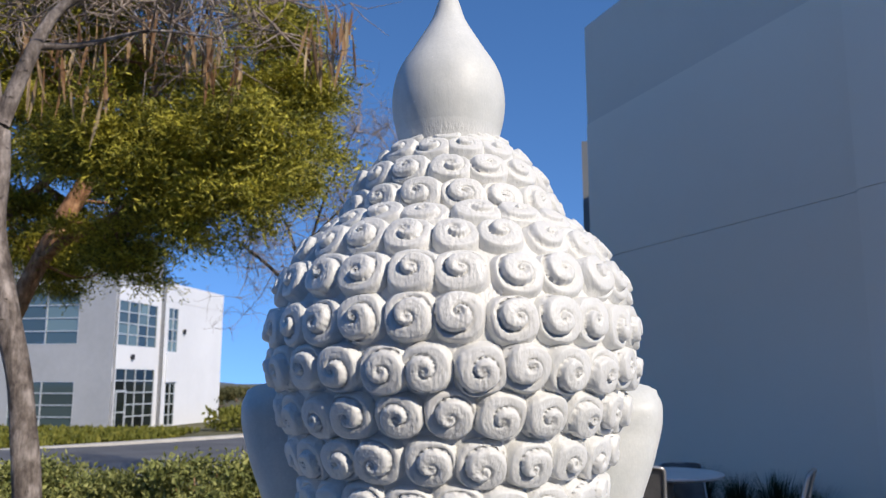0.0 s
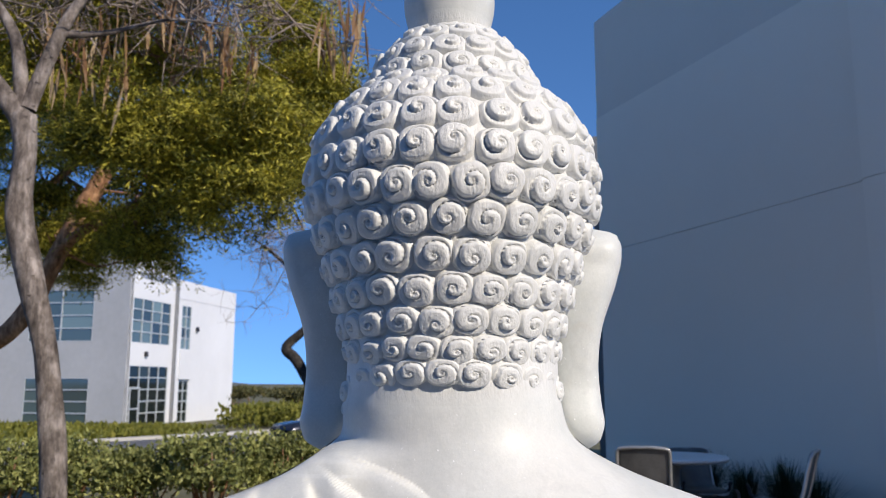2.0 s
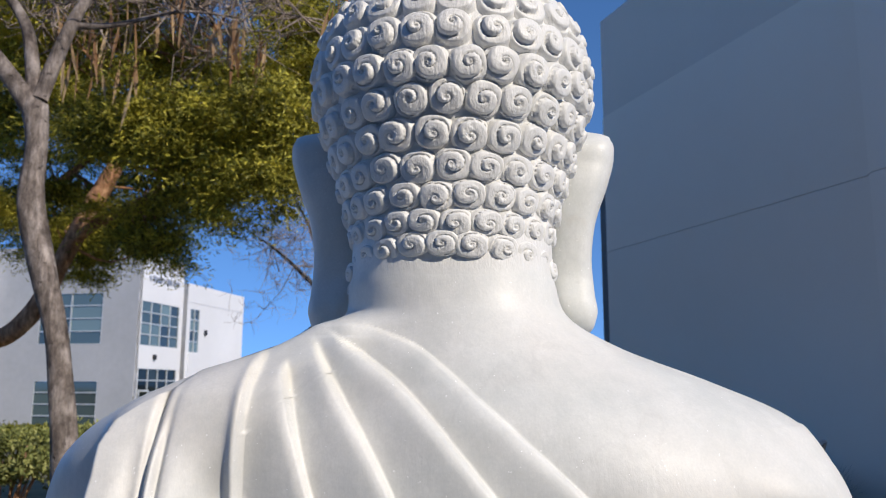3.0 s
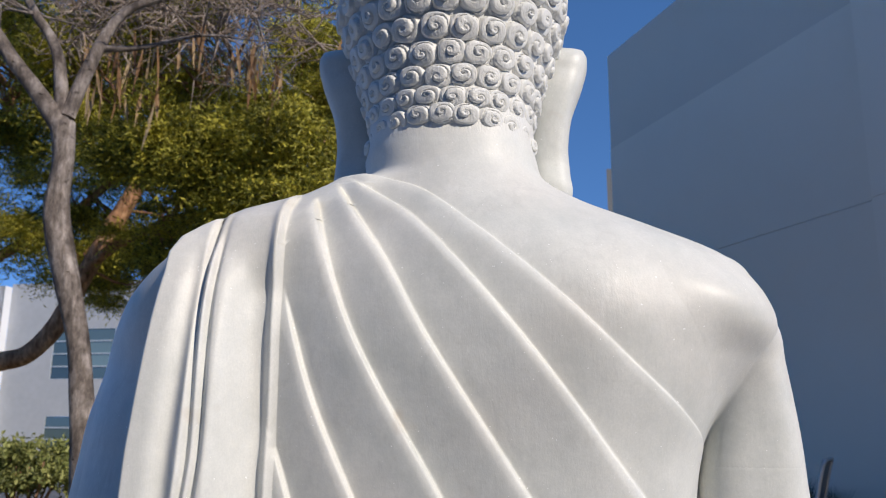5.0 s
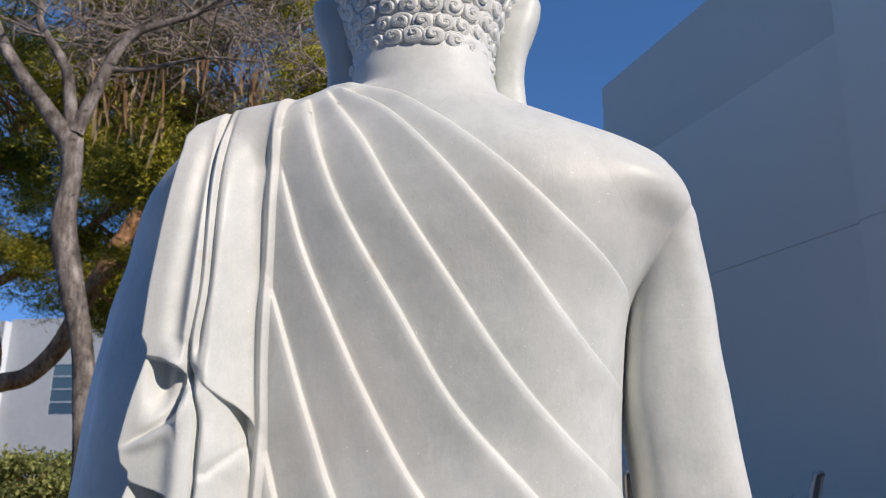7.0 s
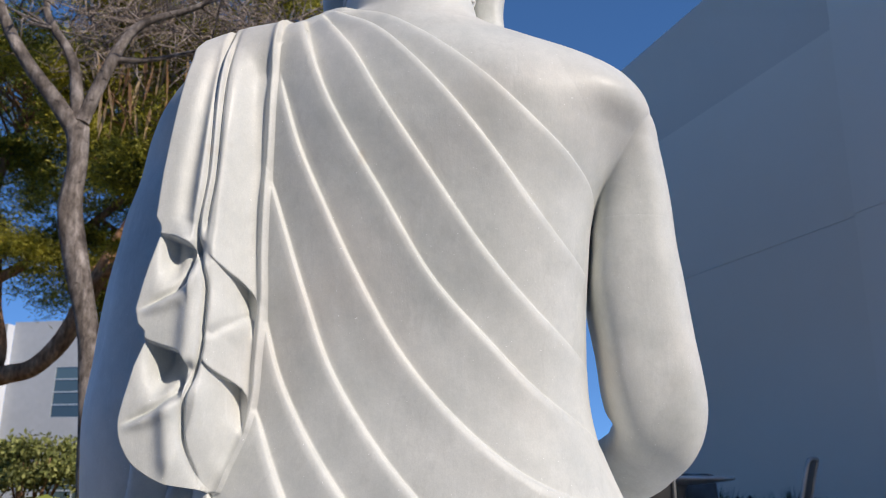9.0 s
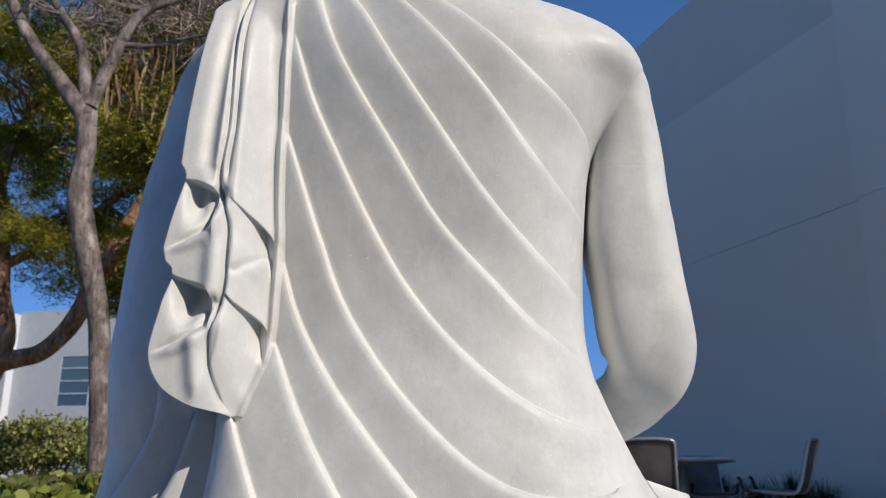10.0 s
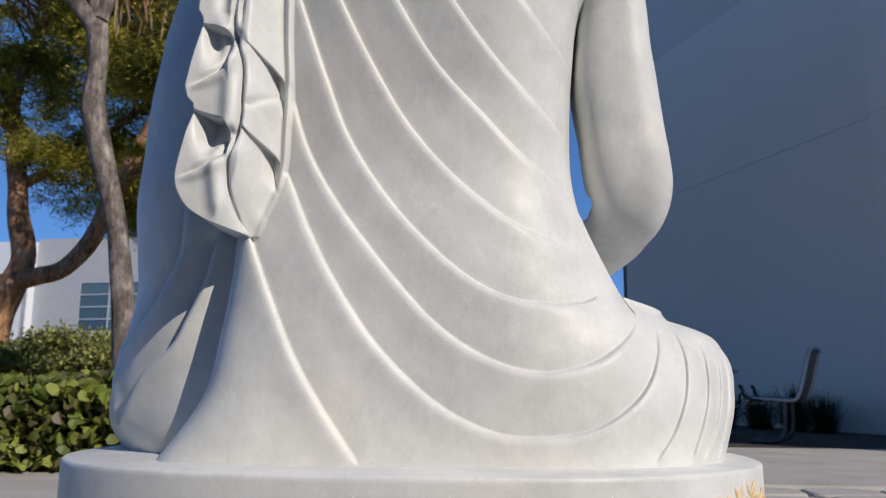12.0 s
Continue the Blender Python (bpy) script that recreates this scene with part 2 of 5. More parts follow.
class Soup:
    """Collects pieces of one mesh."""

    def __init__(self):
        self.v, self.q, self.t, self.n = [], [], [], 0

    def add(self, v, q=None, t=None):
        v = np.asarray(v, float).reshape(-1, 3)
        self.v.append(v)
        if q is not None:
            self.q.append(np.asarray(q).reshape(-1, 4) + self.n)
        if t is not None:
            self.t.append(np.asarray(t).reshape(-1, 3) + self.n)
        self.n += len(v)
        return self

    def grid(self, g, wrap=False):
        """g: rows x columns x 3; wrap joins the last column to the first."""
        r, c = g.shape[:2]
        i = np.arange(r * c).reshape(r, c)
        if wrap:
            i = np.concatenate([i, i[:, :1]], 1)
        q = np.stack([i[:-1, :-1], i[:-1, 1:], i[1:, 1:], i[1:, :-1]], -1)
        return self.add(g.reshape(-1, 3), q)

    def tube(self, path, radii, sides=10, flat=1.0, wobble=0.0, caps=True, square=1.0):
        p, r = np.array(path, float), np.array(radii, float)
        d = np.gradient(p, axis=0)
        d /= np.linalg.norm(d, axis=1)[:, None] + 1e-9
        up = np.array((0, 1, 0.01)) if abs(d[:, 1]).mean() < 0.8 else np.array((1, 0, 0.01))
        s = np.cross(d, up)
        s /= np.linalg.norm(s, axis=1)[:, None] + 1e-9
        o = np.cross(d, s)
        a = np.linspace(0, 2 * math.pi, sides, endpoint=False)
        ca, sa = (np.sign(v) * np.abs(v) ** square for v in (np.cos(a), np.sin(a)))
        rr = r[:, None] * (1 + wobble * np.sin(a * 3 + p[:, 2:3] * 9) + wobble * np.sin(a * 2 - p[:, 2:3] * 5))
        g = p[:, None] + (s[:, None] * ca[None, :, None] + o[:, None] * sa[None, :, None] * np.broadcast_to(np.asarray(flat, float).reshape(-1, 1, 1), (len(p), 1, 1))) * rr[..., None]
        base = self.n
        self.grid(g, True)
        if caps:
            k = len(p)
            for row, c in ((0, p[0]), (k - 1, p[-1])):
                ring = np.arange(sides) + row * sides
                n0 = self.n
                self.v.append(c[None]), self.t.append(np.stack([ring + base, np.roll(ring, -1) + base, np.full(sides, n0)], 1))
                self.n += 1
        return self

    def box(self, lo, hi, bevel=0.0):
        (x0, y0, z0), (x1, y1, z1) = lo, hi
        if bevel:
            b = bevel
            pts = []
            for x, sx in ((x0, 1), (x1, -1)):
                for y, sy in ((y0, 1), (y1, -1)):
                    for z, sz in ((z0, 1), (z1, -1)):
                        pts += [(x, y + sy * b, z + sz * b), (x + sx * b, y, z + sz * b), (x + sx * b, y + sy * b, z)]
            bm = bmesh.new()
            for p in pts:
                bm.verts.new(p)
            bmesh.ops.convex_hull(bm, input=bm.verts)
            bm.verts.ensure_lookup_table()
            bmesh.ops.triangulate(bm, faces=bm.faces)
            bm.verts.index_update()
            v = [q.co[:] for q in bm.verts]
            t = [[q.index for q in f.verts] for f in bm.faces]
            bm.free()
            return self.add(v, None, t)
        v = [(x, y, z) for x in (x0, x1) for y in (y0, y1) for z in (z0, z1)]
        q = [(0, 1, 3, 2), (4, 6, 7, 5), (0, 4, 5, 1), (2, 3, 7, 6), (0, 2, 6, 4), (1, 5, 7, 3)]
        return self.add(v, q)

    def mesh(self, name, smooth=True):
        q = np.concatenate(self.q) if self.q else None
        t = np.concatenate(self.t) if self.t else None
        return from_arrays(name, np.concatenate(self.v), q, smooth, t)


def part(name, soup, material, parent=None, label="", smooth=True, kind=""):
    me = soup.mesh(name, smooth) if isinstance(soup, Soup) else soup
    if not me.materials:
        me.materials.append(material)
    ob = new(name, me)
    ob.parent = parent
    return tagged(ob, label, kind=kind)


def thing(name, label, category, at=None, group="", kind=""):
    ob = new(name)
    if at is not None:
        ob.matrix_basis = at
    return tagged(ob, label, category, group, kind)


# ---- the statue's form ----
def curve_table(q, zs, vs):
    """Smooth interpolation of a small table, increasing in zs."""
    zs, vs, q = np.array(zs, float), np.array(vs, float), np.asarray(q, float)
    m = np.gradient(vs, zs)
    q = np.clip(q, zs[0], zs[-1])
    i = np.clip(np.searchsorted(zs, q) - 1, 0, len(zs) - 2)
    h = zs[i + 1] - zs[i]
    s = (q - zs[i]) / h
    return ((2 * s**3 - 3 * s**2 + 1) * vs[i] + (s**3 - 2 * s**2 + s) * h * m[i]
            + (3 * s**2 - 2 * s**3) * vs[i + 1] + (s**3 - s**2) * h * m[i + 1])


def step01(a, b, q):
    s = np.clip((q - a) / (b - a), 0, 1)
    return s * s * (3 - 2 * s)


TORSO_Z = (.35, .45, .55, .64, .72, .80, .90, 1.0, 1.1, 1.2, 1.254, 1.294, 1.328, 1.361, 1.393, 1.42, 1.46, 1.50, 1.54)
TORSO_R = (.40, .40, .38, .335, .302, .283, .280, .286, .300, .35, .386, .380, .349, .275, .189, .139, .119, .116, .116)
TORSO_L = (-.360, -.290, -.268, -.258, -.262, -.27, -.272, -.272, -.272, -.282, -.300, -.312, -.300, -.240, -.156, -.112, -.102, -.099, -.099)
TORSO_B = (.455, .465, .475, .487, .500, .512, .515, .508, .500, .490, .492, .500, .514, .535, .558, .574, .585, .588, .590)


def lobe(x, cx, a, cy, b, n):
    s = np.abs((x - cx) / a)
    inside = np.clip(1 - s**n, 0, None) ** (1 / n)
    return cy - b * inside + np.clip(s - 1, 0, None) * a * 4


def arm_in(z):
    return curve_table(z, (1.03, 1.07, 1.085, 1.1, 1.158, 1.2, 1.24, 1.27, 1.30), (.290, .2925, .2940, .296, .294, .283, .262, .245, .235))


def arm_out(z):
    return curve_table(z, (1.03, 1.07, 1.085, 1.1, 1.158, 1.2, 1.24, 1.27, 1.30), (.424, .421, .4200, .4190, .414, .408, .4000, .381, .356))


def left_out(z):
    return curve_table(z, (.35, .39, .46, .55, .64, .70, .80, .88, .99, 1.085, 1.15, 1.2, 1.248, 1.287, 1.316, 1.336, 1.357, 1.372, 1.38, 1.389, 1.398, 1.41),
                       (-.536, -.566, -.574, -.555, -.540, -.546, -.556, -.551, -.542, -.523, -.506, -.480, -.445, -.406, -.360, -.318, -.260, -.214, -.192, -.168, -.145, -.115))


def lap_out(z):
    return curve_table(z, (.35, .382, .459, .53, .56, .574, .585, .606, .629, .654, .68, .72, .77), (.532, .542, .558, .547, .520, .482, .436, .365, .305, .270, .24, .20, .15))


def body_back(x, z):
    """Depth y of the back of the body at x, z, before the robe's pleats."""
    tr, tl, tb = (curve_table(z, TORSO_Z, v) for v in (TORSO_R, TORSO_L, TORSO_B))
    n = curve_table(z, (.35, .7, 1.1, 1.22, 1.30, 1.36, 1.46), (2.6, 2.8, 2.8, 2.6, 2.3, 2.05, 2.4))
    n = n + (6.0 - n) * (1 - step01(.60, .80, z)) * (1 - step01(-.20, .05, x))
    mid = .70 - .102 * step01(1.25, 1.35, z) * (1 - step01(1.410, 1.43, z)) * (1 - step01(-.10, .0, x))  # the draped shoulder lies nearer
    parts = [lobe(x, (tr + tl) / 2, (tr - tl) / 2, mid, np.clip(mid - tb, .012, None), n)]
    ai, ao = arm_in(z), arm_out(z)
    b = curve_table(z, (1.03, 1.07, 1.085, 1.1, 1.13, 1.16, 1.2, 1.24, 1.28, 1.32), (.0842, .0848, .0850, .0853, .0875, .0925, .106, .13, .11, .0))
    parts.append(lobe(x, (ai + ao) / 2, (ao - ai) / 2, .70, b, curve_table(z, (1.07, 1.10, 1.16, 1.22, 1.32), (3.0, 3.0, 2.5, 2.1, 2.0))) + np.where(z > 1.32, 1.0, 0))
    lo = left_out(z)  # the covered arm hangs well behind the sash, its shoulder nearer
    li = lo + curve_table(z, (.35, .7, 1.0, 1.2, 1.28, 1.33, 1.36, 1.41), (.62, .54, .52, .48, .34, .22, .11, .05))
    cy = curve_table(z, (.35, 1.1, 1.2, 1.254, 1.291, 1.318, 1.337, 1.357, 1.40), (.945, .945, .89, .80, .74, .69, .66, .622, .592))
    near = curve_table(z, (.35, .5, .62, .75, .9, 1.1, 1.2, 1.27, 1.32, 1.36, 1.39), (.59, .585, .585, .585, .59, .60, .60, .585, .57, .575, .59))
    parts.append(lobe(x, (lo + li) / 2, (li - lo) / 2, cy, np.clip(cy - near, .012, None), 2.0) + .10 * step01(1.345, 1.40, z) + np.where(z > 1.40, 1.0, 0))
    po = lap_out(z)
    b = curve_table(z, (.35, .45, .52, .57, .61, .65, .69, .73, .77), (.355, .345, .315, .275, .235, .18, .12, .05, .0))
    parts.append(lobe(x, po / 2, po / 2, .84, b, 2.3) + np.where(z > .77, 1.0, 0))
    k = curve_table(z, (.35, .6, .9, 1.08, 1.13, 1.2, 1.3), (.012, .012, .008, .004, .010, .028, .034))
    k = k + (curve_table(z, (.35, .6, .75, .9), (.03, .024, .012, .008)) - k) * step01(-.05, .15, x) * (1 - step01(.75, .9, z))
    k = k + .012 * step01(.05, .36, x) * step01(.42, .58, z) * (1 - step01(.62, .80, z))  # the waist flows into the lap
    low = np.min(parts, axis=0)
    return low - k * np.log(sum(np.exp(-(p - low) / k) for p in parts))


def spline(points, steps=10):
    """Points along a smooth curve through a few given ones."""
    p = np.array(points, float)
    t = np.arange(len(p))
    q = np.linspace(0, len(p) - 1, (len(p) - 1) * steps + 1)
    return np.stack([curve_table(q, t, p[:, i]) for i in range(p.shape[1])], 1)

# ---- large structure ----
def ground_z(x, y):
    """Level by the patio, falling away to the road."""
    far = step01(9.0, 30.0, np.hypot(x, np.maximum(y, 0)))
    return -.03 - 1.02 * far


def build_ground():
    t = np.linspace(-1, 1, 161)
    g = np.sign(t) * (np.abs(t) * 60 + np.abs(t) ** 6 * 2500)
    X, Y = np.meshgrid(g, g)
    s = Soup().grid(np.stack([X, Y, ground_z(X, Y)], -1))
    tagged(part("ground", s, EARTH), "dry grassy ground that falls away to a road", "ground", kind="structure")
    s = Soup().box((-7.5, -5.4, -.12), (1.2, 3.86, .0))
    s.box((1.2, -5.4, -.12), (9.5, 2.2, .0))
    s.box((1.2, 2.2, -.12), (9.5, 3.72, -.045))
    s.box((1.25, 3.74, -.12), (9.5, 6.75, .0), .02)
    slab = tagged(part("patio", s, CONCRETE, smooth=False), "worn tan concrete patio slab round the plinth", "patio", kind="structure")
    tagged(part("terrace", Soup().box((1.25, 6.765, -.12), (5.8, 13.0, -.004)), SOIL, smooth=False), "dark mulched bed along the wall", "planting bed", kind="structure")
    rng = np.random.default_rng(61)
    y = 2.22
    while y < 3.70:
        d = min(rng.uniform(.26, .40), 3.705 - y)
        x = 1.22 - rng.random() * .3
        while x < 5.2:
            w = rng.uniform(.35, .75)
            x0, x1 = max(x, 1.21), x + w
            if d > .06 and x1 - x0 > .08:
                hgt = rng.uniform(-.012, .0)
                st = Soup()
                rows = []
                for inset, z in ((0, -.05), (0, hgt - .012), (.012, hgt - .002), (.03, hgt)):
                    a = np.linspace(0, 2 * math.pi, 20, endpoint=False)
                    ca, sa = np.sign(np.cos(a)) * np.abs(np.cos(a)) ** .42, np.sign(np.sin(a)) * np.abs(np.sin(a)) ** .42
                    rows.append(np.stack([(x0 + x1) / 2 + ((x1 - x0) / 2 - .008 - inset) * ca, y + d / 2 + (d / 2 - .008 - inset) * sa, np.full(20, z)], -1))
                g = np.array(rows)
                st.grid(g, True)
                st.add(np.concatenate([g[-1], g[-1].mean(0)[None]]), None, [(i, (i + 1) % 20, 20) for i in range(20)])
                part("paver", st, CONCRETE, slab, smooth=False)
            x = x1
        y += d


def strip(name, material, label, p0, p1, half, lift, thick=.14):
    """A band of road or kerb on the falling ground from p0 to p1."""
    p0, p1 = np.array(p0, float), np.array(p1, float)
    d = (p1 - p0) / np.linalg.norm(p1 - p0)
    n = np.array((-d[1], d[0]))
    rows = []
    for k in np.linspace(0, 1, 40):
        c = p0 + (p1 - p0) * k
        a, b = c - n * half, c + n * half
        za, zb = float(ground_z(a[0], a[1])), float(ground_z(b[0], b[1]))
        zt = max(za, zb) + lift
        rows.append([(*a, za - thick), (*a, zt), (*b, zt), (*b, zb - thick)])
    tagged(part(name, Soup().grid(np.array(rows), True), material, smooth=False), label, name, kind="structure")


build_ground()
strip("road", ASPHALT, "grey asphalt road beyond the planting", (-37.0, -5.0), (35.0, 91.0), 6.4, .03)
strip("kerb", KERB, "pale concrete kerb along the road", (-42.4, -1.1), (29.6, 94.9), .30, .16)


def window(parent, origin, along, z0, w, h, cols, rows, name="window", glazing=None):
    """A glazed opening; along: unit vector in the wall, origin: its lower corner on the wall's face."""
    n = Vector((-along.y, along.x, 0))
    if n.dot(Vector((0, -1, 0))) < 0 and n.dot(Vector((1, 0, 0))) < 0.2:
        n = -n
    m = Matrix((( along.x, n.x, 0, origin.x), (along.y, n.y, 0, origin.y), (0, 0, 1, z0), (0, 0, 0, 1)))
    win = new(name)
    win.parent, win.matrix_basis = parent, m
    bar, deep = .07, .06
    f = Soup()
    for i in range(cols + 1):
        x = w * i / cols
        f.box((max(0, x - bar / 2), -.10, 0), (min(w, x + bar / 2), deep - .05, h))
    for j in range(rows + 1):
        z = h * j / rows
        f.box((.0, -.095, max(0, z - bar / 2)), (w, deep - .055, min(h, z + bar / 2)))
    part("window_frame", f, FRAME, win, smooth=False)
    me = Soup().box((.04, -.06, .04), (w / cols - .04, -.045, h / rows - .04)).mesh("pane", False)
    me.materials.append(glazing or GLASS)
    for i in range(cols):
        for j in range(rows):
            p = new("pane", me)
            p.parent, p.location = win, (w * i / cols, 0, h * j / rows)
    return win


def wall_slab(p0, p1, z0, z1, thick, holes, n):
    """A wall from p0 to p1 with rectangular holes (s0, s1, za, zb); n: its outward side."""
    p0, p1 = Vector(p0), Vector(p1)
    L = (p1 - p0).length
    d = (p1 - p0) / L
    ss = sorted({0, L, *[v for h in holes for v in h[:2]]})
    zz = sorted({z0, z1, *[v for h in holes for v in h[2:]]})
    nodes, quads = {}, []

    def node(i, j, back):
        if (i, j, back) not in nodes:
            w = p0 + d * ss[i] - n * (thick if back else 0)
            nodes[i, j, back] = (len(nodes), (w.x, w.y, zz[j]))
        return nodes[i, j, back][0]

    def solid(i, j):
        if not (0 <= i < len(ss) - 1 and 0 <= j < len(zz) - 1):
            return False
        a, c = (ss[i] + ss[i + 1]) / 2, (zz[j] + zz[j + 1]) / 2
        return not any(h[0] <= a <= h[1] and h[2] <= c <= h[3] for h in holes)
    for i in range(len(ss) - 1):
        for j in range(len(zz) - 1):
            if not solid(i, j):
                continue
            ring = [(i, j), (i + 1, j), (i + 1, j + 1), (i, j + 1)]
            quads.append([node(*r, 0) for r in ring])
            quads.append([node(*r, 1) for r in ring[::-1]])
            for k, (di, dj) in enumerate(((0, -1), (1, 0), (0, 1), (-1, 0))):
                if not solid(i + di, j + dj):  # reveal of an opening, or the wall's end
                    a, b = ring[k], ring[(k + 1) % 4]
                    quads.append([node(*a, 0), node(*a, 1), node(*b, 1), node(*b, 0)])
    return Soup().add([v for _, v in sorted(nodes.values())], quads)


def build_office():
    o = thing("office_building", "two-storey white office building with shade-grey return wall and gridded windows", "building")
    u, v = Vector((.985, -.17, 0)).normalized(), Vector((.17, .985, 0)).normalized()
    c = Vector((-19.0, 47.0, 0))
    n_left, n_right = -v, u
    base = -1.4
    lw = [(2.3, 6.5, 3.9, 6.95), (2.3, 6.5, -.95, 1.75)]
    L = 9.8
    p0 = c - u * L
    part("wall", wall_slab(p0, c, base, 9.8, .35, [(L - b, L - a, z0, z1) for a, b, z0, z1 in lw], n_left), STUCCO_SHADE, o, smooth=False)
    for a, b, z0, z1 in lw:
        window(o, p0 + u * (L - b), u, z0, b - a, z1 - z0, 2, 4)
    rw = [(.4, 4.75, 3.85, 6.5), (.4, 4.75, -1.0, 2.5)]
    part("wall", wall_slab(c + v * .01, c + v * 5.2, base, 9.35, .35, rw, n_right), STUCCO_WHITE, o, smooth=False)
    for (a, b, z0, z1), k in zip(rw, (4, 5)):
        window(o, c + v * (a + .01), v, z0, b - a, z1 - z0, 4, k, glazing=GLASS_UNLIT if z0 < 0 else None)
    # entrance door in the ground-floor glazing
    d0 = c + v * .55 + u * .03
    s = Soup()
    for a, b, z0, z1 in ((0, .09, -1.05, 1.25), (1.01, 1.10, -1.05, 1.25), (.09, 1.01, -1.05, -.90), (.09, 1.01, 1.13, 1.25), (.09, 1.01, -.06, .02)):
        w = wall_slab(d0 + v * a, d0 + v * b, z0, z1, .05, [], n_right)
        s.add(w.v[0], w.q[0])
    leaf = part("door", s, FRAME, o, "white framed glass entrance door", smooth=False)
    part("pane", wall_slab(d0 + v * .09 - u * .02, d0 + v * 1.01 - u * .02, -.9, 1.13, .015, [], n_right), GLASS_UNLIT, leaf, smooth=False)
    # lamps on the wall, and the sign whose letters cannot be read from here
    for k, z in ((1.9, 3.05), (7.6, 4.9)):
        p = c + v * k + u * (0 if k < 5 else .3)
        part("wall_lamp", wall_slab(p + u * .16, p + u * .16 + v * .22, z, z + .3, .16, [], n_right), DARK, o, smooth=False)
    for k in range(9):
        p = c + v * (1.0 + k * .40) + u * .05
        part("sign_bar", wall_slab(p, p + v * (.22 + .07 * (k % 3)), 7.75, 8.05 + .05 * (k % 2), .05, [], n_right), STEEL, o, "grey sign lettering", smooth=False)
    q = c + v * 5.2 + u * .3
    # the return's shade is put into its grey
    part("wall", wall_slab(c + v * 5.2 - u * .3, q - u * .004, base, 8.1, .3, [], -v), STUCCO_SHADE, o, "return wall in shade-darkened grey", smooth=False)
    rw = [(.45, 1.7, 3.65, 6.5), (.45, 1.7, -1.0, 1.65)]
    part("wall", wall_slab(q, q + v * 8.4, base, 8.1, .35, rw, n_right), STUCCO_WHITE, o, smooth=False)
    for a, b, z0, z1 in rw:
        window(o, q + v * a, v, z0, b - a, z1 - z0, 2, 4, glazing=GLASS_UNLIT if z0 < 0 else None)
    part("panel", wall_slab(q + v * .3 + u * .12, q + v * 1.85 + u * .12, 1.72, 3.58, .119, [], n_right), STUCCO_WHITE, o, "white panel between the narrow windows", smooth=False)
    b0 = q + u * .004
    part("wall", wall_slab(b0 + v * .004 + u * .02, b0 + v * 8.396 + u * .02, 6.9, 8.12, .02, [], n_right), STUCCO_WHITE, o, "white parapet band", smooth=False)
    part("wall", wall_slab(q + v * 8.05 - u * .36, q + v * 8.05 - u * 14, base, 8.1, .35, [], v), STUCCO_WHITE, o, smooth=False)
    w0 = c - u * 9.82 - v * .6
    part("wall", wall_slab(w0 - u * 16, w0, base, 9.6, .35, [(3, 9, 3.9, 6.5)], n_left), STUCCO_WHITE, o, smooth=False)
    for a, b in ((3, 9),):
        window(o, w0 - u * (16 - a), u, 3.9, b - a, 2.6, 3, 4)
    part("wall", wall_slab(c - u * 9.81, w0 + u * .01, base, 9.6, .35, [], u), STUCCO_WHITE, o, smooth=False)
    s = Soup()
    r = [c - u * 9.7 + v * .2, c - u * .2 + v * .2, c - u * .4 + v * 5.6, c - u * 1.2 + v * 14, c - u * 9.7 + v * 14]
    s.add([(p.x, p.y, 7.9) for p in r] + [(sum(p.x for p in r) / 5, sum(p.y for p in r) / 5, 7.9)], None, [(i, (i + 1) % 5, 5) for i in range(5)])
    part("roof", s, STUCCO_GREY, o, smooth=False)


def build_warehouse():
    o = thing("warehouse", "tall grey tilt-up warehouse wall in shade with darker top band", "building")
    e = Vector((2.73, 14.8, 0))
    d = Vector((.36, -.93, 0)).normalized()
    n = Vector((d.y, -d.x, 0))
    if n.x > 0:
        n = -n
    L, base = 12.6, -.4
    for a, b, out, paint in ((0, 5.98, 0, STUCCO_GREY), (6.0, L, .10, STUCCO_PALE)):
        q = e + n * out
        part("panel", wall_slab(q + d * a, q + d * b, base, 3.866, .3 + out, [], n), paint, o, smooth=False)
        part("panel", wall_slab(q + d * a, q + d * b, 3.874, 6.49, .3 + out, [], n), paint, o, smooth=False)
        part("panel", wall_slab(q + d * a - n * .012, q + d * b - n * .012, 6.49, 8.45, .29 + out, [], n), STUCCO_BAND if out == 0 else STUCCO_PALE, o, "darker grey top band", smooth=False)
    part("core", wall_slab(e + d * .3 - n * .31, e + d * L - n * .31, base, 8.3, 8.0, [], n), STUCCO_GREY, o, smooth=False)
    q, away = Vector((3.22, 18.2, 0)), Vector((.24, .97, 0)).normalized()
    part("annex", wall_slab(q, q + Vector((8, -1.5, 0)), -1.0, 7.2, 9.0, [], -away), STUCCO_DARK, o, "darker slate-grey annex", smooth=False)


def build_sky_block():
    """Unseen plain wall behind the first camera, added to hold back fill light; it closes the yard."""
    s = wall_slab((-22, -7.0, 0), (14, -7.0, 0), -.5, 7.0, .4, [], Vector((0, 1, 0)))
    tagged(part("wall_rear", s, STUCCO_DARK, smooth=False), "unseen plain grey wall added to cut sky light from behind", "wall", kind="structure")


build_office()
build_warehouse()
build_sky_block()


def build_hills():
    x = np.linspace(-1600, 1600, 240)
    h = 14 + 10 * np.sin(x / 310) + 6 * np.sin(x / 120 + 1) + 3 * np.sin(x / 47)
    rows = []
    for k, f in ((0, 0), (.35, .55), (.7, .9), (1, 1)):
        rows.append(np.stack([x, np.full_like(x, 1500 + 300 * k), -2 + np.maximum(h, 2) * f], -1))
    tagged(part("backdrop", Soup().grid(np.array(rows)), HILL), "hazy low hills on the horizon", "hills", kind="structure")


build_hills()


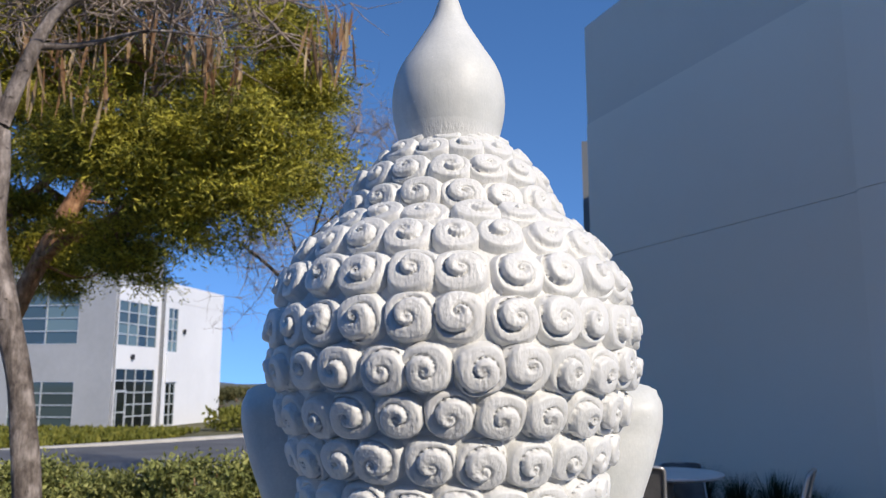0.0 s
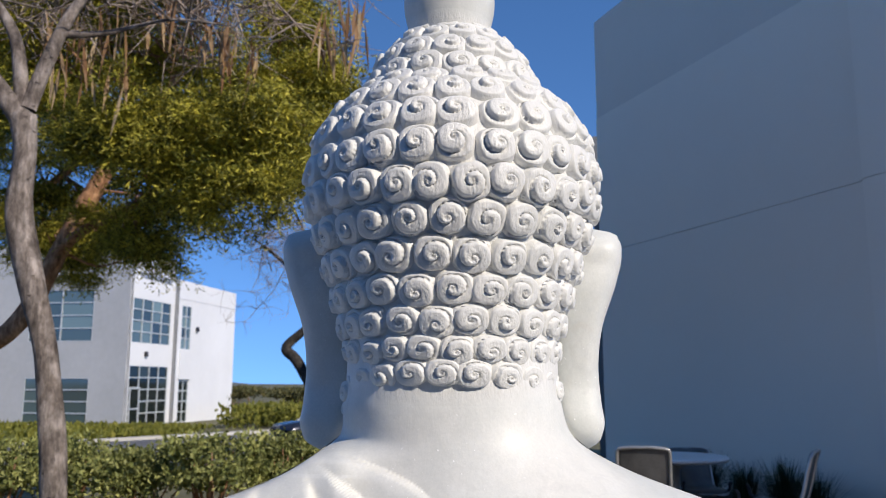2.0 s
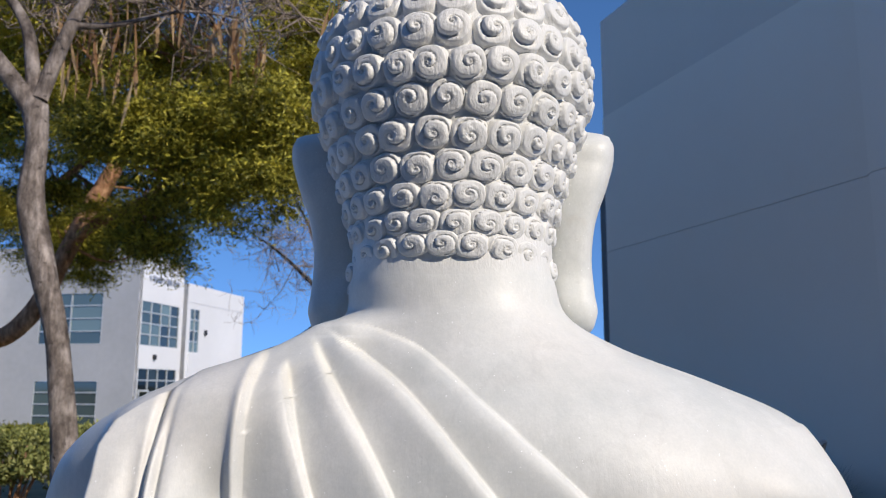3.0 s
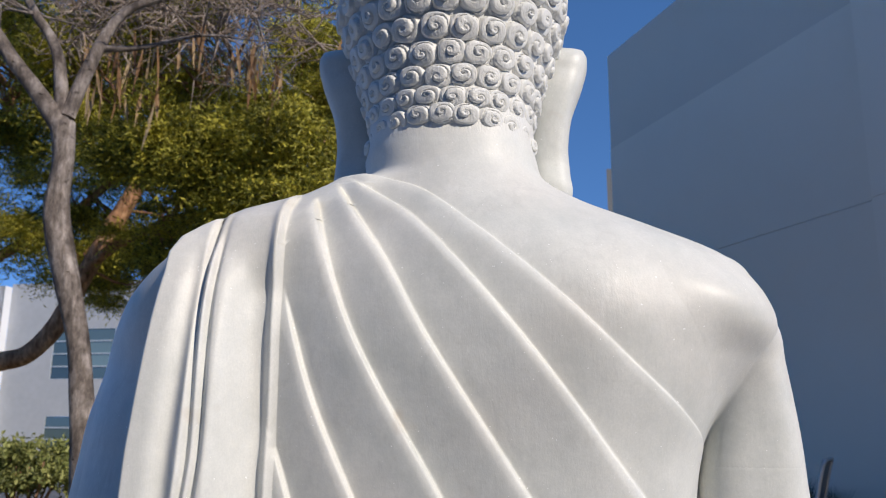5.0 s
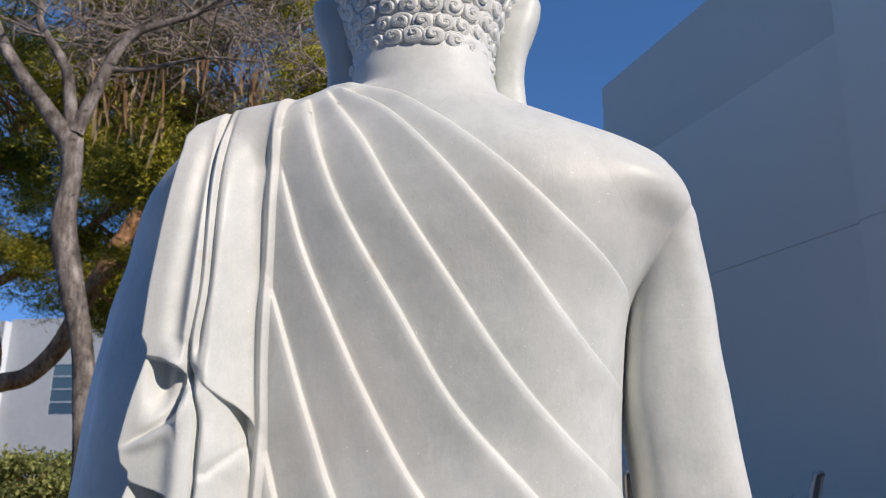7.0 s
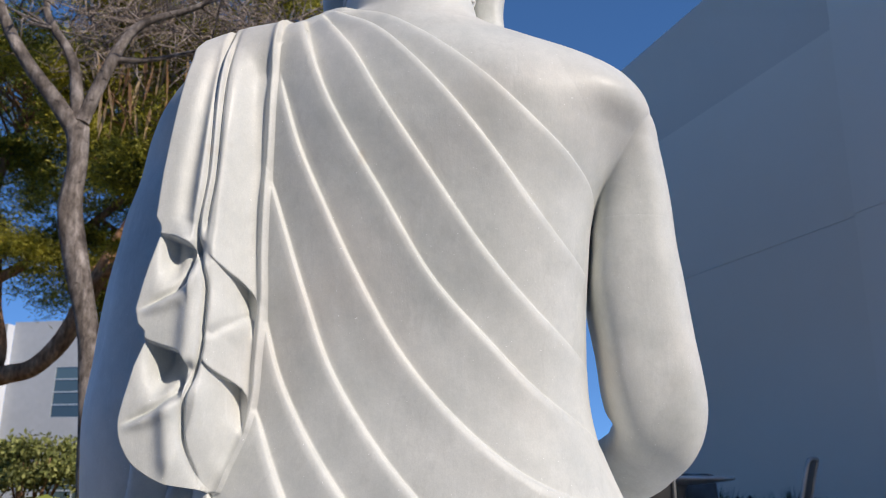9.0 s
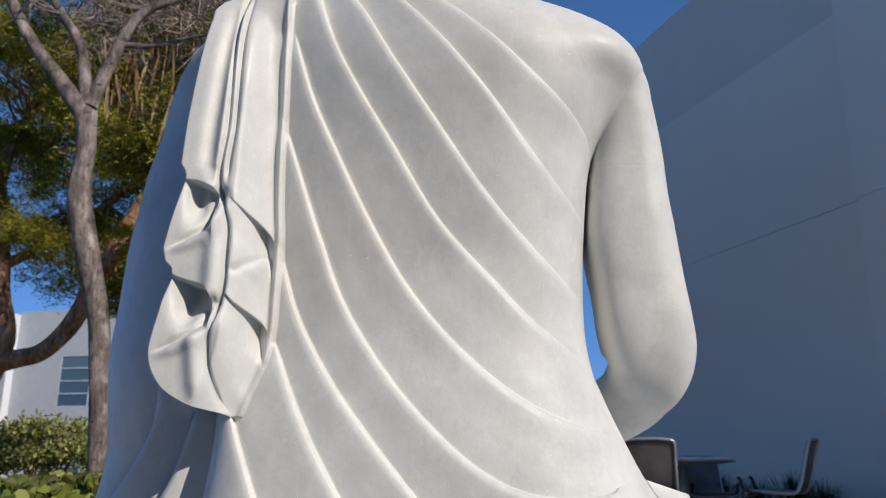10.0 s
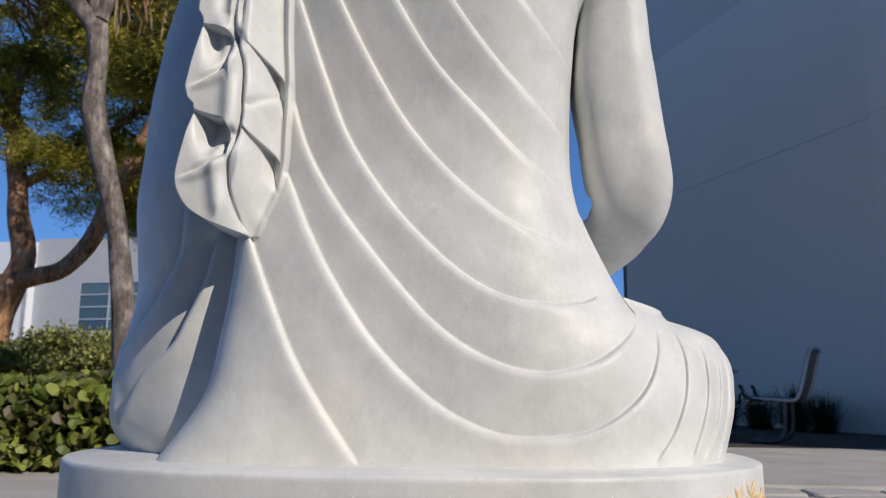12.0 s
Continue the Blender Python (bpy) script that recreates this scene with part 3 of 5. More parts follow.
def statue_folds(x, z):
    """How far the robe's pleats stand out from the back at x, z."""
    h = np.zeros_like(x)
    pleats = []

    def pleat(*pts, high=.0105, wide=.026, drop=.0024, ends=(0.06, 0.06)):
        pleats.append((spline(pts), high, wide, drop, ends))

    pleat((-.105, 1.418), (-.060, 1.405), (-.02, 1.387), (.028, 1.346), (.128, 1.255), (.197, 1.19), (.257, 1.139), (.29, 1.105), (.30, 1.06), (.297, .99), high=.007, wide=.028, ends=(.025, .06))
    pleat((-.112, 1.408), (-.070, 1.380), (-.023, 1.342), (.059, 1.247), (.127, 1.162), (.196, 1.071), (.24, 1.02), (.285, .98), ends=(.05, .025))
    pleat((-.124, 1.404), (-.095, 1.356), (-.056, 1.296), (-.011, 1.214), (.059, 1.106), (.126, 1.007), (.193, .93), (.285, .847), ends=(.05, .025))
    pleat((-.143, 1.38), (-.104, 1.257), (-.066, 1.176), (-.009, 1.079), (.059, .965), (.139, .876), (.199, .817), (.285, .757), ends=(.025, .025))
    pleat((-.165, 1.27), (-.129, 1.156), (-.087, 1.062), (-.038, .962), (.018, .866), (.088, .783), (.172, .714), (.258, .678), (.32, .668), ends=(.06, .04))
    pleat((-.176, 1.13), (-.145, 1.04), (-.11, .94), (-.069, .838), (.005, .728), (.09, .641), (.155, .601), (.22, .586), (.288, .592), (.335, .626), ends=(.06, .11))
    pleat((-.174, .94), (-.139, .831), (-.08, .729), (.009, .616), (.075, .547), (.147, .503), (.217, .487), (.29, .501), (.346, .54), (.366, .579), (.36, .615), drop=.0034, ends=(.06, .14))
    pleat((-.178, .81), (-.13, .703), (-.082, .616), (-.02, .526), (.061, .449), (.139, .408), (.208, .399), (.293, .412), (.36, .459), (.392, .524), (.393, .59), drop=.0034, ends=(.06, .14))
    pleat((-.232, .715), (-.197, .64), (-.171, .583), (-.133, .503), (-.088, .432), (-.035, .36), ends=(.03, .02))
    pleat((.372, .362), (.385, .378), (.406, .407), (.426, .453), (.434, .496), (.432, .536), (.418, .565), (.40, .582), high=.0072, wide=.016, drop=.004, ends=(.02, .09))
    pleat((.432, .362), (.443, .388), (.456, .42), (.468, .463), (.471, .507), (.466, .543), (.445, .572), high=.0072, wide=.013, drop=.004, ends=(.02, .09))
    pleat((.453, .362), (.465, .382), (.483, .42), (.494, .468), (.497, .508), (.492, .540), (.478, .565), high=.0070, wide=.011, drop=.004, ends=(.02, .08))
    pleat((.49, .362), (.512, .44), (.519, .49), (.512, .525), high=.0075, wide=.009, drop=.0045, ends=(.02, .03))
    # folds of the covered side, each standing over the next towards the hip
    pleat((-.47, .395), (-.459, .422), (-.417, .486), (-.362, .528), (-.334, .577), (-.312, .621), (-.298, .665), (-.285, .715), high=.022, wide=.022, drop=.006, ends=(.03, .03))
    pleat((-.50, .515), (-.469, .542), (-.426, .58), (-.391, .623), (-.358, .677), (-.350, .742), (-.352, .82), high=.018, wide=.024, drop=.007, ends=(.04, .05))
    pleat((-.483, .385), (-.497, .43), (-.510, .47), (-.513, .52), (-.510, .565), high=.016, wide=.016, drop=.006, ends=(.02, .04))
    pleat((-.455, .80), (-.44, .95), (-.435, 1.12), (-.425, 1.22), high=.007, wide=.03, drop=.012, ends=(.08, .08))
    for path, high, wide, drop, ends in pleats:
        lo, hi = path.min(0) - .12, path.max(0) + .12
        near = np.nonzero((x > lo[0]) & (x < hi[0]) & (z > lo[1]) & (z < hi[1]))
        px, pz = x[near], z[near]
        best, side, along = np.full(px.shape, 9.0), np.zeros(px.shape), np.zeros(px.shape)
        length = np.concatenate([[0], np.cumsum(np.linalg.norm(np.diff(path, axis=0), axis=1))])
        for i in range(len(path) - 1):
            a, d = path[i], path[i + 1] - path[i]
            s = np.clip(((px - a[0]) * d[0] + (pz - a[1]) * d[1]) / (d @ d), 0, 1)
            ex, ez = px - a[0] - s * d[0], pz - a[1] - s * d[1]
            dist = np.hypot(ex, ez)
            upd = dist < best
            best[upd], along[upd] = dist[upd], (length[i] + s * (length[i + 1] - length[i]))[upd]
            side[upd] = np.sign(d[0] * ez - d[1] * ex)[upd]
        sd = best * np.where(side == 0, 1, side)  # positive: above and to the right of the pleat
        down = step01(0, drop, sd)
        turn = np.clip(1 + sd / (.38 * wide), 0, 1) ** 2  # the edge rolls over before it drops
        rise = np.where(sd < 0, .52 * np.exp(-(sd / (1.3 * wide)) ** 2) - .20 * turn, 0) * high
        fall = np.where(sd >= 0, .32 * (1 - down) - .55 * down * np.exp(-np.clip(sd - drop, 0, None) / (1.1 * wide)), 0) * high
        fade = step01(-.002, ends[0], along) * step01(-.002, ends[1], length[-1] - along)
        h[near] += (rise + fall) * fade * (1 + .7 * step01(1.24, 1.36, pz))
    return h * (1 - step01(.292, .308, x) * step01(.95, 1.0, z))  # the bare arm has none


def sash_left(z):
    zs = (.60, .684, .688, .70, .714, .742, .767, .80, .84, .872, .884, .894, .913, .95, 1.0, 1.018, 1.026, 1.037, 1.10, 1.2, 1.28, 1.305, 1.325, 1.34, 1.355, 1.40)
    xs = (-.33, -.222, -.219, -.258, -.286, -.312, -.320, -.317, -.309, -.300, -.301, -.311, -.316, -.310, -.299, -.295, -.297, -.304, -.302, -.294, -.287, -.288, -.281, -.262, -.234, -.20)
    return np.where(z < .80, curve_table(z, zs, xs), np.interp(z, zs, xs))  # a round foot, and sharp corners at the hems above


def sash_right(z):
    return curve_table(z, (.60, .684, .688, .72, .76, .80, .86, .93, 1.0, 1.2, 1.30, 1.40), (-.20, -.208, -.206, -.194, -.178, -.170, -.167, -.165, -.168, -.167, -.168, -.165))


def hollow(x, z, hem, tall):
    """The scoop beneath a hem (x, height, depth under it): steep at the hem, and running out softly below."""
    xs, zs, ds = zip(*hem)
    under = curve_table(x, xs, zs) - z
    deep = curve_table(x, xs, ds)
    on = (x > xs[0]) & (x < xs[-1]) & (under > 0)
    return np.where(on, deep * step01(0, .0035, under) * (1 - step01(.15 * tall, tall, under)), 0)


def crease(x, z, pts, deep, wide):
    """A valley that runs from a pinched fold and dies out, with the rounded roll below it."""
    path = spline(pts, 8)
    best, along, side = np.full(x.shape, 9.0), np.zeros(x.shape), np.zeros(x.shape)
    for i in range(len(path) - 1):
        a, d = path[i], path[i + 1] - path[i]
        k = np.clip(((x - a[0]) * d[0] + (z - a[1]) * d[1]) / (d @ d), 0, 1)
        ex, ez = x - a[0] - k * d[0], z - a[1] - k * d[1]
        dist = np.hypot(ex, ez)
        upd = dist < best
        best, along, side = np.where(upd, dist, best), np.where(upd, (i + k) / (len(path) - 1), along), np.where(upd, np.sign(ez), side)
    w = wide * (1.15 - .75 * along)
    f = (1 - .6 * along) * (1 - step01(.70, 1.0, along))
    below = np.where(side < 0, best, 0)
    return deep * f * (np.exp(-(best / w) ** 2) - .75 * np.exp(-((below - 2.2 * w) / (1.7 * w)) ** 2) * (side < 0) * step01(.02, .25, along))


def sash(x, z, body):
    """Depth of the hanging end of the robe, with its cascade of folds; body where there is none."""
    left, right = sash_left(z), sash_right(z)
    flat = curve_table(z, (.69, .75, .9, 1.0, 1.1, 1.2, 1.24, 1.28, 1.32, 1.345, 1.36, 1.40), (.458, .460, .466, .470, .474, .481, .487, .499, .521, .543, .562, .62))
    y = -.006 * np.log(np.exp(-(flat - .5) / .006) + np.exp(-(body - .510) / .006)) + .5
    y = y + (body - .005 - y) * step01(right - .055, right - .004, x) * (1 - step01(1.26, 1.36, z))  # it lies close along the back
    # rounded borders and long soft folds
    e = np.clip((x - left) / .004, 0, 1)
    y = y + .004 * (1 - e) ** 2
    wave = (x - left) / (right - left)
    upper = step01(1.01, 1.05, z)
    y = y + .008 * np.exp(-((wave - .30) / .085) ** 2) * step01(1.0, 1.06, z) * (1 - step01(1.26, 1.33, z))
    y = y - .004 * np.exp(-((wave - .41) / .06) ** 2) * step01(1.0, 1.06, z) * (1 - step01(1.28, 1.34, z))
    mid = curve_table(z, (.69, .74, .786, .83, .857, .894, .955, 1.0, 1.1, 1.3, 1.4), (-.226, -.235, -.240, -.231, -.226, -.226, -.229, -.243, -.241, -.242, -.236))
    top = 1 - .7 * step01(1.27, 1.34, z)
    y = y + (.010 - .002 * upper * top) * np.exp(-((x - mid) / (.0032 + .0006 * upper)) ** 2) * step01(.69, .72, z)
    y = y + .007 * top * np.exp(-((x - mid - .0115) / .0033) ** 2) * step01(1.0, 1.04, z)
    lower = 1 - step01(.99, 1.03, z)
    y = y - .009 * np.exp(-((x - mid + .017) / .013) ** 2) * lower * step01(.69, .73, z)
    y = y - .005 * np.exp(-((x - mid - .020) / .013) ** 2) * lower * step01(.69, .73, z)
    # ridge that edges the sash towards the middle of the back
    y = y - .0065 * np.exp(-((x - right + .004) / .0050) ** 2) * step01(.74, .84, z) * (1 - .5 * step01(1.28, 1.36, z))
    y = y + .002 * step01(mid + .015, right - .03, x) * (1 - step01(right - .03, right - .005, x)) * step01(.74, .84, z) * (1 - step01(1.24, 1.34, z))
    y = y + .0022 * np.exp(-((x - right + .034) / .014) ** 2) * step01(.95, 1.05, z) * (1 - step01(1.2, 1.3, z))
    # the cascade: four hems, each over a cup, and the valleys that answer them
    y = y + hollow(x, z, ((-.304, 1.021, 0), (-.291, 1.0135, .006), (-.284, 1.012, .016), (-.277, 1.0105, .026), (-.264, 1.005, .025), (-.252, .999, .020), (-.248, .995, .010), (-.245, .992, 0)), .085)
    y = y + hollow(x, z, ((-.308, .887, 0), (-.294, .8735, .008), (-.286, .870, .020), (-.279, .8675, .036), (-.262, .862, .035), (-.249, .855, .028), (-.243, .846, .012), (-.240, .840, 0)), .080)
    y = y + hollow(x, z, ((-.228, .988, 0), (-.213, .974, .007), (-.204, .966, .016), (-.196, .960, .028), (-.187, .951, .034), (-.1805, .943, .032), (-.1775, .937, .017), (-.1745, .929, 0)), .060)
    y = y + hollow(x, z, ((-.227, .855, 0), (-.217, .843, .007), (-.208, .835, .018), (-.200, .829, .030), (-.191, .822, .034), (-.185, .816, .032), (-.182, .811, .016), (-.1785, .803, 0)), .060)
    y = y + crease(x, z, ((-.243, .992), (-.250, .965), (-.264, .941), (-.290, .923), (-.314, .908)), .013, .0075)
    y = y + crease(x, z, ((-.238, .836), (-.250, .810), (-.271, .792), (-.295, .778), (-.318, .766)), .012, .0070)
    y = y + crease(x, z, ((-.214, .882), (-.199, .899), (-.186, .916), (-.174, .930)), .007, .0050)
    inside = step01(-.001, .001, x - left) * step01(-.0035, .0015, right - x) * step01(.686, .690, z) * (1 - step01(1.37, 1.40, z))
    return body * (1 - inside) + np.minimum(y, body) * inside


CX, CY = .008, .705  # axis of the head
HEAD_Z = (1.40, 1.46, 1.49, 1.52, 1.55, 1.59, 1.63, 1.657, 1.68, 1.715, 1.745, 1.77, 1.785, 1.795)
HEAD_A = (.080, .090, .096, .103, .110, .121, .134, .142, .144, .140, .128, .109, .090, .066)
HEAD_Y = (.678, .680, .683, .688, .693, .699, .702, .702, .702, .703, .705, .706, .706, .706)
KNOT_Z = (1.76, 1.79, 1.81, 1.83, 1.848, 1.858, 1.864)
KNOT_A = (.088, .086, .079, .066, .048, .036, .028)


def lathe(zs, rs, cx, cy, flat=1.0, sides=72):
    a = np.linspace(0, 2 * math.pi, sides, endpoint=False)
    zs, rs = np.asarray(zs, float), np.asarray(rs, float)
    return np.stack([cx + rs[:, None] * np.cos(a), cy + rs[:, None] * np.sin(a) * flat, np.repeat(zs[:, None], sides, 1)], -1)


def curl(rng, ru, rv, high, hand):
    """One snail curl on the plane u, v with height w: a rolled strip that climbs in a spiral from a rounded square pad."""
    R, T = np.meshgrid(np.concatenate([[.03], np.linspace(.09, .96, 20), [1.0, 1.02]]), np.linspace(0, 2 * math.pi, 46, endpoint=False), indexing="ij")
    n, skew = rng.uniform(2.5, 3.1), rng.normal(0, .12)
    outline = (np.abs(np.cos(T + skew)) ** n + np.abs(np.sin(T + skew)) ** n) ** (-1 / n)
    lean = .07 * rng.normal(size=2)
    turns = rng.uniform(1.45, 1.8)
    s = (1 - R) * turns + hand * T / (2 * math.pi) + rng.random()
    f = s - np.floor(s)
    groove = np.exp(-(np.minimum(f, (1 - f) * 1.6) / .075) ** 2)
    middle = np.clip(R + (f - .5) / turns, .20, 1)  # where the strip's own middle runs

    def cone(q):
        return high * (.38 + .60 * (1 - q ** 1.8))
    fade = step01(.10, .26, R) * (1 - step01(.90, .98, R))
    W = .30 * cone(R) + .70 * cone(middle) + high * (.10 * (1 - (2 * f - 1) ** 4) - .14 * groove) * fade
    hatch = np.sin(R * np.cos(T) * rng.uniform(30, 40) + rng.uniform(0, 6)) * step01(.1, -.3, R * np.sin(T))
    W = W + .00016 * hatch * fade + .00018 * rng.normal(size=R.shape)
    W = W * (1 - .75 * step01(.84, 1.0, R) ** 1.5)
    W[-1] = -.008
    spread = R * (1 + (outline - 1) * R ** 2 * .9)
    U = ru * (spread * np.cos(T) + lean[0] * (1 - R))
    V = rv * (spread * np.sin(T) + lean[1] * (1 - R))
    return np.stack([U, V, W], -1)[::-1]


def build_statue():
    rng = np.random.default_rng(7)
    body = Soup()
    # torso, robe, left arm and lap as one skin
    zs = np.concatenate([np.linspace(.352, 1.0487, 490), np.linspace(1.05, 1.54, 345)])
    split = 490  # first row that takes in the right shoulder
    tr, tl = curve_table(zs, TORSO_Z, TORSO_R), curve_table(zs, TORSO_Z, TORSO_L)
    up = np.arange(len(zs)) >= split
    right = np.where(up, np.where(zs < 1.30, np.maximum(tr, arm_out(zs) - .010 * step01(1.085, 1.055, zs)), tr), np.where(zs < .77, np.maximum(tr, lap_out(zs)), tr))
    left = np.where(zs < 1.41, np.minimum(tl, left_out(zs)), tl)
    core = np.where(up, np.minimum(np.minimum(tr, .300), .80 * right), right)

    def skin(rows, X, fade):
        Z = np.repeat(zs[rows, None], X.shape[1], 1)
        Y = sash(X, Z, body_back(X, Z) - statue_folds(X, Z) * fade) + .010 * step01(1.085, 1.055, Z) * step01(.298, .308, X) * (Z > 1.0495)
        body.grid(np.stack([X, Y, Z], -1))
        return Y
    full, wide = np.arange(len(zs)), core - left
    sl = np.maximum(sash_left(zs), left + .12 * wide)
    sr = np.maximum(sash_right(zs), left + .30 * wide)

    def spread(a, b, n, ease):
        u = np.linspace(0, 1, n)
        f = {"in": 1 - np.cos(u * math.pi / 2), "out": np.sin(u * math.pi / 2), "no": u}[ease]
        return a[:, None] + (b - a)[:, None] * (.5 * f + .5 * u)
    gap = .1 + .9 * step01(.66, .688, zs)  # narrow columns where the sash ends in a step
    X = np.concatenate([spread(left, sl - .0011 * gap, 110, "in"), spread(sl + .0011 * gap, sr - .0016 * gap, 140, "no"), spread(sr + .0036 * gap, core, 410, "out")], 1)
    F = (X - left[:, None]) / wide[:, None]
    border = np.where(up[:, None], np.minimum(1, F / .02), np.minimum(1, np.minimum(F / .02, (1 - F) / .004)))
    Y = skin(full, X, border)
    f = np.sin(np.linspace(0, 1, 90) * math.pi / 2)
    YR = skin(full[up], core[up, None] + (right - core)[up, None] * f, 1.0)
    Y[up, -1] = YR[:, -1]
    # the front, plain and closed
    uf = np.linspace(0, 1, 40)
    ff = .5 - .5 * np.cos(math.pi * uf)
    rows = np.unique(np.concatenate([np.arange(0, len(zs), 12), np.arange(110, 300, 2), [split - 1, split, len(zs) - 1]]))
    XF = left[rows, None] + (right - left)[rows, None] * ff
    y0, y1 = Y[rows, 0][:, None], Y[rows, -1][:, None]
    bulge = curve_table(zs[rows], (.35, .5, .6, .75, 1.0, 1.25, 1.4, 1.54), (.34, .24, .12, .12, .13, .14, .08, .09))[:, None]
    YF = y0 + (y1 - y0) * ff + bulge * np.sqrt(np.clip(1 - (2 * ff - 1) ** 2, 0, 1))
    body.grid(np.stack([XF, YF, np.repeat(zs[rows, None], 40, 1)], -1)[:, ::-1])
    # right arm
    arm = spline([(.335, .70, 1.20, .045, 1.2), (.352, .70, 1.15, .054, 1.25), (.3605, .70, 1.115, .0580, 1.40), (.3605, .70, 1.10, .0582, 1.43), (.3605, .70, 1.085, .0600, 1.40), (.3575, .70, 1.04, .0672, 1.27),
                  (.359, .70, .98, .0725, 1.14), (.370, .70, .90, .0712, 1.10), (.377, .70, .845, .0722, 1.06), (.383, .702, .806, .0700, 1.0), (.383, .713, .780, .063, 1.0), (.374, .747, .756, .057, 1.0), (.345, .81, .724, .054, 1.0), (.22, 1.02, .65, .050, 1.0)], 6)
    p, r = arm[:, :3], arm[:, 3]
    d = np.gradient(p, axis=0)
    d /= np.linalg.norm(d, axis=1)[:, None]
    side = np.cross(d, (0, 1, .01))
    side /= np.linalg.norm(side, axis=1)[:, None]
    rear = np.cross(d, side)
    a = np.linspace(0, 2 * math.pi, 72, endpoint=False)
    ca, sa = (np.sign(v) * np.abs(v) ** .667 for v in (np.cos(a), np.sin(a)))
    g = p[:, None] + (side[:, None] * ca[None, :, None] + rear[:, None] * sa[None, :, None] * arm[:, 4][:, None, None]) * r[:, None, None]
    # its top lies in the skin of the shoulder
    z = np.clip(p[:, 2], 1.03, 1.2)
    tuck = .008 * step01(1.084, 1.115, p[:, 2])[:, None]
    x = ((arm_in(z) + arm_out(z)) / 2)[:, None] + (((arm_out(z) - arm_in(z)) / 2)[:, None] - tuck) * ca
    deep = np.where(sa > 0, np.minimum(body_back(x, np.repeat(z[:, None], 72, 1)) + tuck, .70), .70 - .085 * sa)
    w = step01(1.0, 1.06, p[:, 2])[:, None, None]
    body.grid(g * (1 - w) + np.stack([x, deep, np.repeat(p[:, 2:], 72, 1)], -1) * w, True)
    # head, knot of hair, finial
    hz = np.linspace(1.40, 1.795, 40)
    skull = lathe(hz, curve_table(hz, HEAD_Z, HEAD_A) + .0030 * step01(1.47, 1.50, hz), CX, 0, 1.0)
    skull[..., 1] += curve_table(hz, HEAD_Z, HEAD_Y)[:, None]
    body.grid(skull, True)
    kz = np.linspace(1.76, 1.864, 20)
    body.grid(lathe(kz, curve_table(kz, KNOT_Z, KNOT_A) + .001, CX, CY - .004, .98), True)
    fz = np.linspace(0, 1, 48)
    fr = curve_table(fz, (0, .10, .28, .45, .62, .78, .92, 1.0), (.0405, .0455, .0500, .0455, .030, .0155, .0078, .001))
    body.grid(lathe(1.850 + .158 * fz, fr, CX - .003, CY - .015, 1.0, 64), True)
    # ears
    for s in (1, -1):
        ez = np.linspace(0, 1, 60)
        z = 1.408 + (1.652 - 1.408) * ez
        out = curve_table(z, (1.408, 1.414, 1.43, 1.46, 1.50, 1.54, 1.59, 1.62, 1.638, 1.648, 1.652), (.140, .153, .163, .162, .160, .165, .182, .189, .187, .178, .160))
        inn = curve_table(z, (1.408, 1.43, 1.46, 1.55, 1.652), (.135, .118, .108, .105, .12))
        a = np.linspace(0, 2 * math.pi, 40, endpoint=False)
        cx, hw = (out + inn) / 2, (out - inn) / 2
        th = curve_table(ez, (0, .05, .3, .8, .95, 1), (.006, .022, .026, .034, .024, .006))
        sup = lambda v: np.sign(v) * np.abs(v) ** .75
        g = np.stack([CX + s * (cx[:, None] + hw[:, None] * sup(np.cos(a))), CY + .045 + .10 * (cx[:, None] - .15) * 0 + th[:, None] * sup(np.sin(a)), np.repeat(z[:, None], 40, 1)], -1)
        body.grid(g[:, ::s], True)
    # curls, ring by ring: height, count, bearing of one curl, half height
    rings = [(1.4890, 21, -94.3, .0122), (1.5110, 22, -87.5, .0125), (1.5372, 22, -80.6, .0140), (1.5655, 22, -89.2, .0152), (1.5970, 23, -82.0, .0164),
             (1.6290, 25, -90.9, .0168), (1.6610, 27, -83.8, .0170), (1.6940, 27, -88.3, .0172), (1.7265, 24, -87.1, .0172), (1.7540, 23, -89.3, .0158), (1.7730, 19, -82.0, .0125)]
    knots = [(1.7930, 17, -85.4, .0142), (1.8165, 16, -92.5, .0130), (1.8370, 14, -80.0, .0118), (1.8500, 11, -92.0, .0095)]

    def ring(z, n, bearing, rv, table_z, table_a, cy):
        a, da = curve_table(np.array([z - .004, z, z + .004]), table_z, table_a), .008
        rad, slope = float(a[1]), float((a[2] - a[0]) / da)
        tilt = math.atan(-slope)
        ru = math.pi * (rad + .007) / n * 1.10
        for k in range(n):
            th = radians(bearing) + 2 * math.pi * k / n + rng.normal(0, .012)
            if math.sin(th) > .55 and z < 1.70:
                continue  # the face
            o = Vector((math.cos(th) * math.cos(tilt), math.sin(th) * math.cos(tilt), math.sin(tilt)))
            uu = Vector((-math.sin(th), math.cos(th), 0))
            vv = o.cross(uu)
            piece = curl(rng, ru * rng.uniform(.97, 1.03), rv * rng.uniform(1.05, 1.11), rv * .92, -1 if rng.random() < .8 else 1)
            c = np.array((CX + rad * math.cos(th), cy + rad * math.sin(th), z + rng.normal(0, .0010)))
            c[2] -= .010 * (1 - abs(math.sin(th))) if z < 1.5 else 0.0  # the hairline sinks towards the ears
            body.grid(c + piece @ np.array((uu, vv, o)), True)
    for z, n, bearing, rv in rings:
        ring(z, n, bearing, rv, HEAD_Z, HEAD_A, float(curve_table(z, HEAD_Z, HEAD_Y)))
